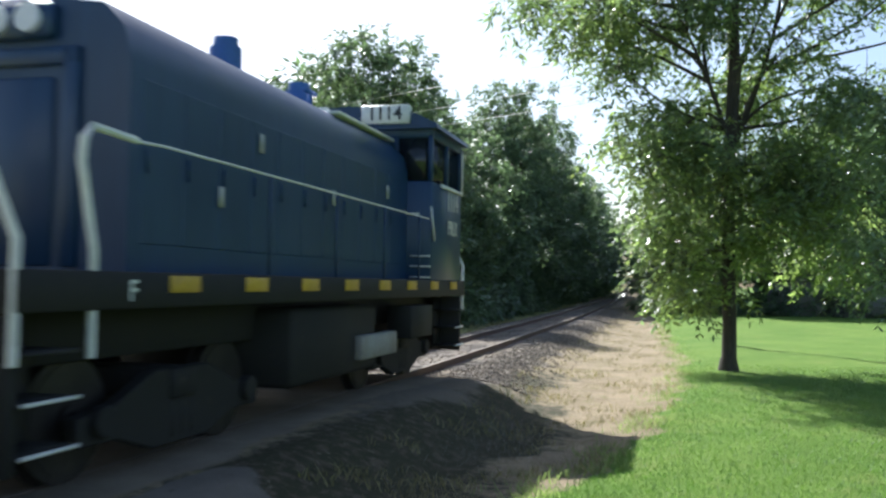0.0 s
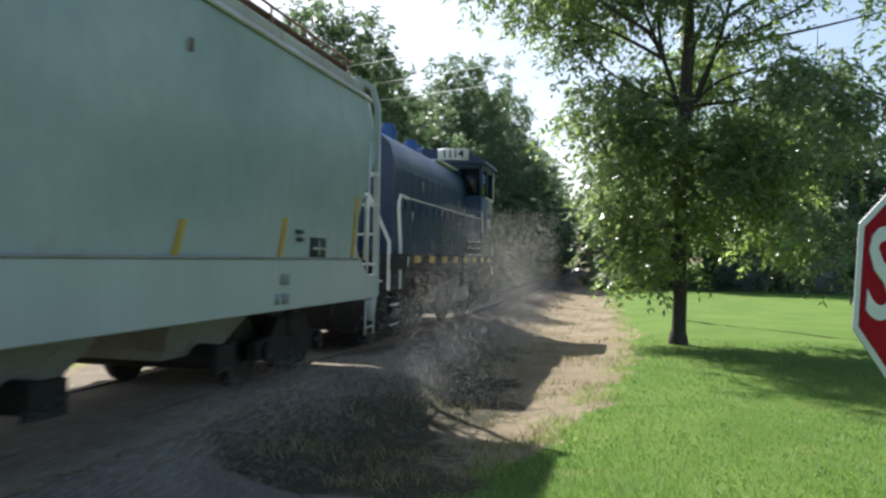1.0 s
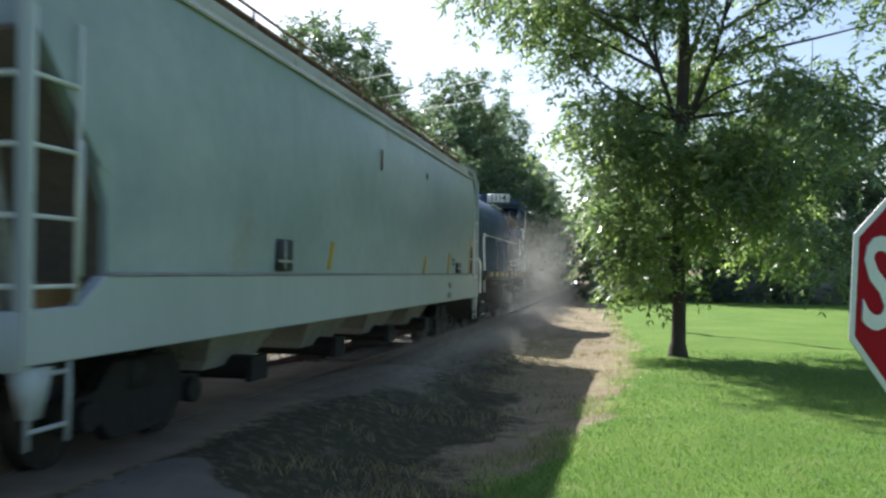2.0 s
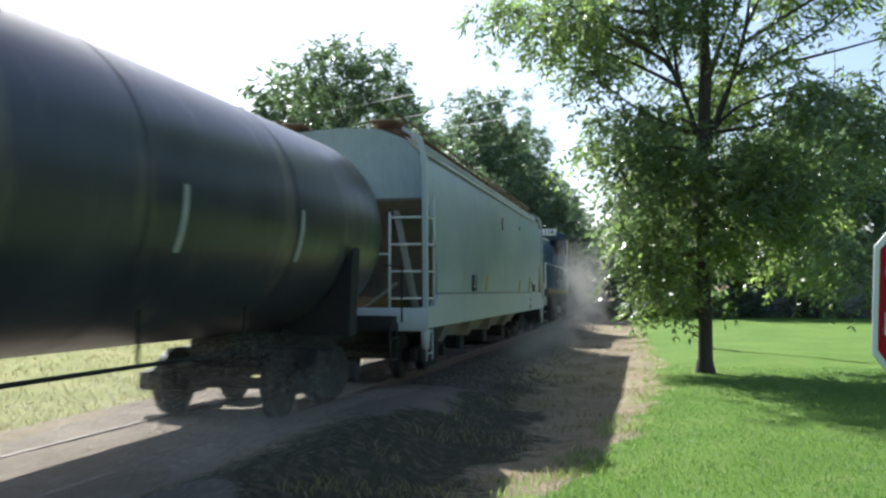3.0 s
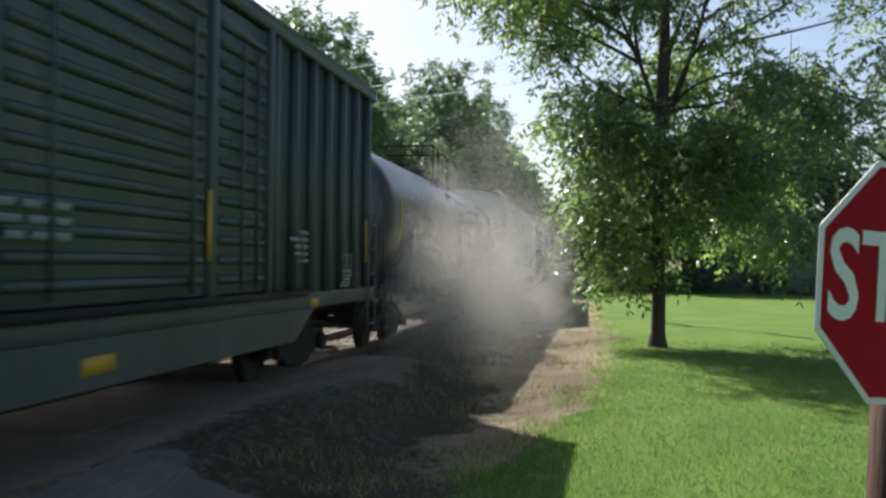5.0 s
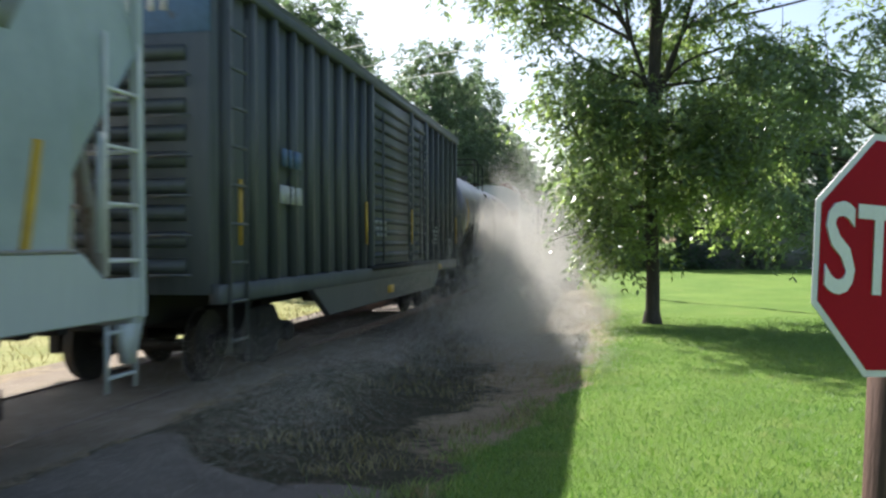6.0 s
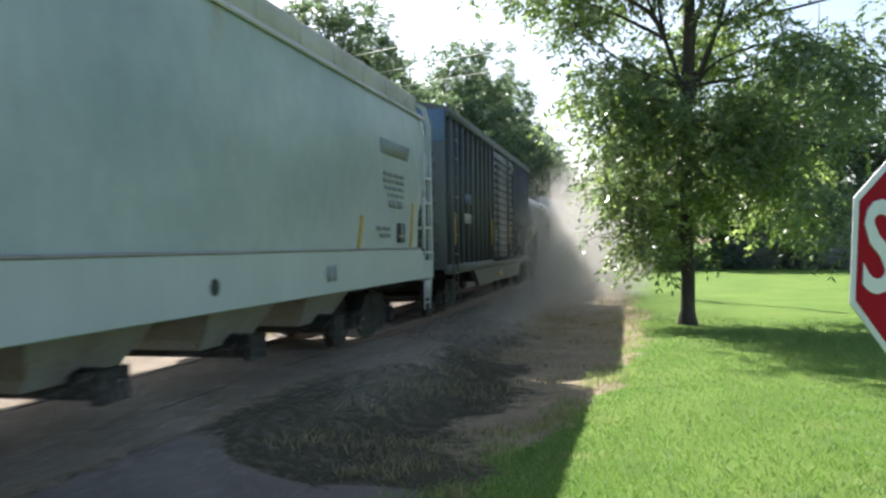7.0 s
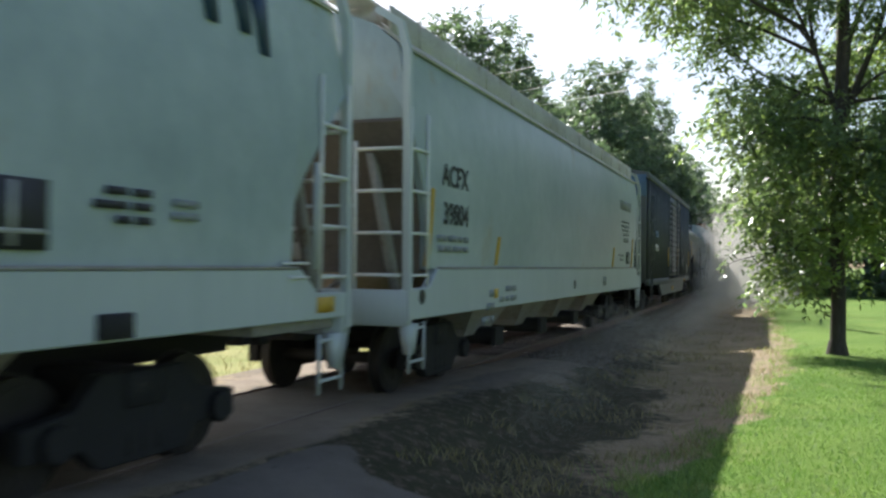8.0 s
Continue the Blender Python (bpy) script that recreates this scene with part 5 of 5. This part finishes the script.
side_lobes = [(-3.6, -0.9, 2.4, 1.2, 0.8), (-4.6, 0.2, 4.2, 1.3, 0.9), (-3.0, -1.0, 4.9, 1.3, 0.9), (-3.9, -0.3, 6.0, 1.2, 0.7), (-1.8, -0.6, 2.7, 1.3, 0.8), (-0.4, -1.2, 4.2, 1.4, 1.0),
              (1.4, -0.4, 5.2, 1.6, 1.1), (2.8, -0.4, 6.6, 1.5, 0.9), (0.4, -0.5, 7.0, 1.4, 0.8), (2.2, -1.0, 3.2, 1.3, 0.9), (3.8, 0.2, 4.8, 1.3, 0.9), (-1.7, -0.4, 6.1, 1.1, 0.7), (1.4, 0.0, 8.5, 1.2, 0.8), (3.4, 0.0, 8.4, 1.3, 0.8), (0.6, -1.2, 2.2, 1.0, 0.6)]
garden_tree(8, pose(7.4, 20.5, -0.3), 9.6, 2.6, side_lobes, 430, 7, "broad leafy shade tree at the lawn's side", 0.2, 0.062, 0.40, 0.5, material=leaf_gloss, bright=0.14)


def wood_tree_meshes(seed, height, radius, clumps, leaves, leaf):
    """Trunk, limbs and crown of a woodland tree seen from afar: rounded heads built of leaf clumps."""
    rng = np.random.default_rng(seed)
    bm = bmesh.new()
    tube(bm, [(0, 0, -0.5), (0.1, 0, height * 0.3), (-0.1, 0.1, height * 0.65), (0, 0, height * 0.92)], 0.26, 8, 0.04)
    heads = []
    for i in range(30):
        z = height * (0.12 + 0.83 * (i / 29) ** 0.9)
        k = radius * (1.05 - 0.8 * max(0, (z / height - 0.5) / 0.5) ** 1.8) * rng.uniform(0.5, 1.0)
        a = i * 2.4 + rng.uniform(-0.5, 0.5)
        p = (k * math.cos(a), k * math.sin(a), z)
        heads.append(p)
        if i % 2 == 0:
            tube(bm, [(0, 0, z * 0.75), (p[0] * 0.5, p[1] * 0.5, z * 0.9), p], 0.08, 5, 0.02)
    heads = np.array(heads)
    size = rng.uniform(1.0, 1.7, len(heads)) * radius / 3.4
    which = rng.choice(len(heads), clumps, p=size ** 2 / (size ** 2).sum())
    u = rng.normal(size=(clumps, 3))
    u /= np.linalg.norm(u, axis=1, keepdims=True)
    c = heads[which] + u * (0.45 + 0.6 * rng.random((clumps, 1)) ** 0.6) * size[which][:, None] * np.array([1, 1, 0.8])
    c = np.repeat(c, leaves, 0) + rng.normal(size=(clumps * leaves, 3)) * 0.2
    v, f = leaf_sprays(rng, c, np.repeat(u, leaves, 0) + rng.normal(size=(len(c), 3)) * 0.5, 6, 0.34, leaf, 0.35)
    return bm, quads_mesh("crown", v, f, wood_leaf)


def make_woods():
    fine, coarse = [], []
    for seed, h, r, n, k, leaf, rank in ((21, 16.9, 4.2, 620, 8, 0.115, fine), (22, 14.9, 3.8, 560, 8, 0.115, fine), (23, 17.9, 3.6, 600, 8, 0.115, fine), (24, 12.3, 3.4, 480, 8, 0.115, fine),
                                         (25, 16.5, 4.0, 520, 2, 0.22, coarse), (26, 15.0, 3.8, 480, 2, 0.22, coarse), (27, 13.0, 3.5, 440, 2, 0.22, coarse)):
        bm, me = wood_tree_meshes(seed, h, r, n, k, leaf)
        tree = thing("woodland_tree", "tall dark green woodland tree beside the track", "tree", group="trees of the wood")
        part("trunk", bm, bark, tree)
        new("crown", me).parent = tree
        rank.append(tree)
    rnd = random.Random(31)
    spots = []
    for i in range(27):
        y = 41 + i * 5.0 + rnd.uniform(-1, 1)
        spots.append((-14.2 - max(0, y - 90) * 0.02 + rnd.uniform(-0.7, 0.7), y, 0.77 if y < 47 else 0.84 if y < 68 else 1.0, y < 100))
    for i in range(20):
        y = 48 + i * 6.2 + rnd.uniform(-1, 1)
        spots.append((along(y, -5.6 - rnd.uniform(0, 0.8))[0].x, y, 0.55, y < 90))
    for i in range(12):
        y = 150 + i * 14
        spots.append((along(y, -5.5 - rnd.uniform(0, 2))[0].x, y, 1.0, False))
        spots.append((along(y, 6.5 + rnd.uniform(0, 2))[0].x, y, 1.0, False))
    for i in range(14):
        y = 46 + i * 8 + rnd.uniform(-1, 1)
        spots.append((-20 - rnd.uniform(0, 2), y, 0.92, False))
    for i in range(7):
        spots.append((-30 - i * 6.5 + rnd.uniform(-1, 1), 62 + rnd.uniform(-2, 4), 0.85, False))
    for i in range(7):
        spots.append((-52 - rnd.uniform(0, 4), 12 + i * 6.5, 0.8, False))
    for i in range(15):
        spots.append((-1.2 + i * 4.2 + rnd.uniform(-1, 1), 68 + rnd.uniform(-1.5, 3), 0.8, False))
    for i in range(14):
        y = 74 + i * 6.0
        spots.append((along(y, 6.0 + rnd.uniform(0, 1.5))[0].x, y, 0.8, False))
    for i in range(9):
        spots.append((9 + i * 6 + rnd.uniform(-1, 1), 78 + rnd.uniform(-2, 3), 1.0, False))
    used = set()
    for x, y, k, near in spots:
        src = rnd.choice(fine if near else coarse)
        sc = k * rnd.uniform(0.86, 1.1)
        m = pose(x, y, -0.45, 0, 0, rnd.uniform(0, 360))
        if src not in used:
            used.add(src)
            src.matrix_basis = m @ Matrix.Diagonal((sc, sc, sc, 1))
        else:
            ob = copy_thing(src, m)
            ob.scale = (sc, sc, sc)


make_woods()


def undergrowth():
    """Low scrub at the foot of the woods."""
    rng = np.random.default_rng(41)
    V, F, base = [], [], 0
    spans = []
    for i in range(60):
        y = 40 + i * 2.1
        spans.append((along(y, -4.6 - rng.uniform(0, 1.2))[0].x, y, rng.uniform(1.2, 2.6)))
    for i in range(44):
        spans.append((-2.0 + i * 1.5, 64.5 + rng.uniform(-0.5, 2.0), rng.uniform(1.2, 2.4)))
    for i in range(26):
        y = 66 + i * 3.0
        spans.append((along(y, 5.0 + rng.uniform(0, 1.5))[0].x, y, rng.uniform(1.0, 2.2)))
    for x, y, h in spans:
        n = 150
        u = rng.normal(size=(n, 3))
        u /= np.linalg.norm(u, axis=1, keepdims=True)
        c = np.array([x, y, h * 0.45 - 0.4]) + u * rng.random((n, 1)) ** 0.4 * np.array([1.5, 1.5, h * 0.62])
        v, f = leaf_sprays(rng, c, u + rng.normal(size=(n, 3)) * 0.4, 6, 0.4, 0.11, 0.3)
        V.append(v)
        F.append(f + base)
        base += len(v)
    me = quads_mesh("undergrowth", np.concatenate(V), np.concatenate(F), wood_leaf)
    tagged(new("undergrowth", me), "dense dark scrub at the foot of the woods", "shrub", kind="stuff")


undergrowth()


# ---------------------------------------------------------------- far things
def far_shed():
    shed = thing("shed", "low grey outbuilding in the shade behind the lawn", "building", pose(9.5, 67.5, -0.35))
    w, d, h = 4.2, 2.5, 2.5
    boxes("wall", [((-w, -d, 0), (-0.6, -d + 0.15, h)), ((0.6, -d, 0), (w, -d + 0.15, h)), ((-0.6, -d, 2.1), (0.6, -d + 0.15, h)), ((-w, d - 0.15, 0), (w, d, h)), ((-w, -d + 0.15, 0), (-w + 0.15, d - 0.15, h)), ((w - 0.15, -d + 0.15, 0), (w, d - 0.15, h))], shed_wall, shed)
    bm = bmesh.new()
    slab(bm, [(-d - 0.3, h), (0, h + 1.2), (d + 0.3, h), (d + 0.3, h - 0.08), (0, h + 1.1), (-d - 0.3, h - 0.08)], 0, -w - 0.3, w + 0.3)
    part("roof", bm, shed_roof, shed)
    boxes("door", [((-0.6, -d + 0.04, 0), (0.6, -d + 0.1, 2.1))], shed_roof, shed, "dark door", 0.01)
    post = thing("marker_post", "small white marker on a thin post at the lawn's end", "post", pose(-0.2, 57, -0.3))
    bars("stake", [[(0, 0, -0.1), (0, 0, 1.0)]], 0.03, sign_white, post)
    boxes("panel", [((-0.22, -0.03, 0.75), (0.22, 0.0, 1.15))], sign_white, post, "white panel", 0.01)


far_shed()


def power_lines():
    ends = ((-46.0, 53.5, 0.0), (1.26, 29.9, -0.47))
    for x, y, drop in ends:
        p = thing("utility_pole", "weathered wooden utility pole carrying three wires", "utility pole", pose(x, y, -0.4 + drop, 0, 0, -26), group="utility poles")
        bm = bmesh.new()
        tube(bm, [(0, 0, -0.5), (0, 0, 11.0)], 0.16, 10, 0.11)
        part("pole", bm, tie_wood, p)
    for off, z in ((-0.4, 10.35), (0.0, 9.55), (0.4, 8.9)):
        (x0, y0, d0), (x1, y1, d1) = ends
        line = []
        for i in range(19):
            u = i / 18
            line.append((x0 + (x1 - x0) * u + 0.43 * off, y0 + (y1 - y0) * u + 0.9 * off, z + d0 + (d1 - d0) * u - 1.5 * u * (1 - u)))
        bm = bmesh.new()
        tube(bm, line, 0.012, 5)
        ob = part("overhead_wire", bm, white_bar, None)
        tagged(ob, "thin pale overhead wire sagging between the poles", "wire", "overhead wires")


power_lines()


# ---------------------------------------------------------------- dust
def dust_material():
    m = bpy.data.materials.new("hanging_dust")
    m.use_nodes = True
    t = m.node_tree
    p = t.nodes["Principled BSDF"]
    p.inputs["Base Color"].default_value = (0.58, 0.56, 0.515, 1)
    p.inputs["Roughness"].default_value = 1.0
    p.inputs["Specular IOR Level"].default_value = 0.0
    tr = t.nodes.new("ShaderNodeBsdfTranslucent")
    tr.inputs["Color"].default_value = (0.62, 0.60, 0.555, 1)
    both = t.nodes.new("ShaderNodeMixShader")
    both.inputs[0].default_value = 0.55
    t.links.new(p.outputs[0], both.inputs[1])
    t.links.new(tr.outputs[0], both.inputs[2])
    t.links.new(both.outputs[0], t.nodes["Material Output"].inputs["Surface"])
    return m


dust_mat = dust_material()
DUST = []


def dust_cloud(seed, s0, length, puffs, specks, x0, x1, top, lag, lift, grain, inner=1.72):
    """A drifting cloud of fine dust beside the train: many thousand tiny specks gathered in puffs."""
    rng = np.random.default_rng(seed)
    C = []
    for i in range(puffs):
        u = rng.random()
        z = top * rng.random() ** 1.4 * (0.35 + 0.65 * math.sin(u * math.pi))
        c = np.array([rng.uniform(x0, x1), -u * length, 0.15 + z])
        r = np.array([0.4, 0.9, min(0.5, 0.1 + top * 0.2)]) * rng.uniform(0.6, 1.5)
        n = int(specks / puffs * rng.uniform(0.5, 1.5))
        p = rng.normal(size=(n, 3)) * r
        p += 0.22 * np.sin(p[:, [1, 2, 0]] * 2.3 + i) + 0.10 * np.sin(p[:, [2, 0, 1]] * 6.1 + 2 * i)
        C.append(c + p)
    c = np.concatenate(C)
    c = c[(c[:, 2] > -0.3) & (c[:, 0] > inner) & (c[:, 0] < x1 + 0.6) & (c[:, 2] < top * 1.25 + 0.25)]
    n = len(c)
    a = rng.normal(size=(n, 3))
    a /= np.linalg.norm(a, axis=1, keepdims=True)
    b = np.cross(a, rng.normal(size=(n, 3)))
    b /= np.linalg.norm(b, axis=1, keepdims=True)
    g = grain * rng.uniform(0.5, 1.4, (n, 1))
    v = np.stack([c + a * g, c + (b * 0.87 - a * 0.5) * g, c - (b * 0.87 + a * 0.5) * g], 1)
    me = quads_mesh("dust_cloud", v.reshape(-1, 3), 3 * np.arange(n)[:, None] + [0, 1, 2], dust_mat)
    ob = tagged(new("dust_cloud", me), "pale brown dust raised by the passing train", "dust", kind="stuff")
    DUST.append((ob, s0, lag, lift))


# each cloud: its line along the train, its puffs, its breadth and height, how it keeps up, and when it lifts off the ballast
dust_cloud(61, 16.5, 15.0, 26, 210000, 1.9, 3.2, 2.5, 0.97, ((0, -3.6), (0.5, -1.9), (1.0, -0.7), (1.5, -0.1), (3, 0.3), (8, 0.6)), 0.0054)
dust_cloud(62, 5.0, 12.0, 14, 100000, 1.9, 2.5, 0.55, 0.96, ((0, -1.2), (0.75, -0.3), (8, 0)), 0.0044)
dust_cloud(63, -14.0, 10.5, 28, 400000, 1.9, 3.9, 3.7, 0.98, ((0, -5.8), (3.5, -5.4), (4.0, -2.2), (4.5, -0.4), (8, 0.6)), 0.0054)
dust_cloud(69, -16.5, 6.5, 16, 120000, -1.0, 1.9, 0.75, 0.985, ((0, -2.6), (1.75, -2.2), (2.5, -0.1), (8, 0.2)), 0.0042, -1.4)
dust_cloud(64, -25.4, 8.0, 30, 500000, 1.75, 3.1, 3.6, 0.995, ((0, -5.6), (3.75, -5.0), (4.0, -3.4), (4.25, -1.4), (4.5, -0.2), (5, 0.3), (8, 1.0)), 0.0044)
dust_cloud(70, -29.4, 5.0, 16, 190000, 2.3, 4.0, 2.4, 0.985, ((0, -4.4), (3.75, -4.0), (4.0, -1.8), (4.25, -0.4), (5, 0.2), (8, 0.6)), 0.0042)
dust_cloud(65, -36.0, 13.0, 10, 40000, 1.9, 2.4, 0.45, 0.98, ((0, -0.5), (8, 0)), 0.004)
dust_cloud(66, -48.0, 18.0, 20, 140000, 1.9, 2.6, 0.6, 0.985, ((0, -1.5), (5, -1.0), (6, 0), (8, 0)), 0.0032)
dust_cloud(67, -27.5, 15.0, 36, 500000, 1.9, 4.9, 4.2, 0.99, ((0, -6.0), (5.0, -5.4), (5.75, -2.2), (6.25, -0.2), (8, 0.3)), 0.0067)
dust_cloud(68, -35.0, 9.5, 26, 330000, 1.9, 4.6, 3.8, 0.995, ((0, -6.0), (5.5, -5.0), (6.25, -1.1), (6.75, -0.1), (8, 0.4)), 0.0072)


# ---------------------------------------------------------------- what moves
def motions():
    for ob, s0 in TRAIN:
        rows = []
        for i in range(17):
            p, a = along(s0 + SPEED * i / 2)
            rows.append((i / 2, pose(p.x, p.y, 0, 0, 0, a)))
        walk(ob, rows)
    for ob, s0, lag, lift in DUST:
        rows = []
        for i in range(33):
            p, a = along(s0 + SPEED * lag * i / 4, max(i / 4 - 4.5, 0.0) * 0.25)
            rows.append((i / 4, pose(p.x, p.y, float(np.interp(i / 4, [q[0] for q in lift], [q[1] for q in lift])), 0, 0, a)))
        walk(ob, rows)
    for ob, y, r in WHEELS:
        turn = math.degrees(SPEED / r)
        walk(ob, [(i / 15, pose(0, y, r, -turn * i / 15, 0, 0)) for i in range(121)])


motions()
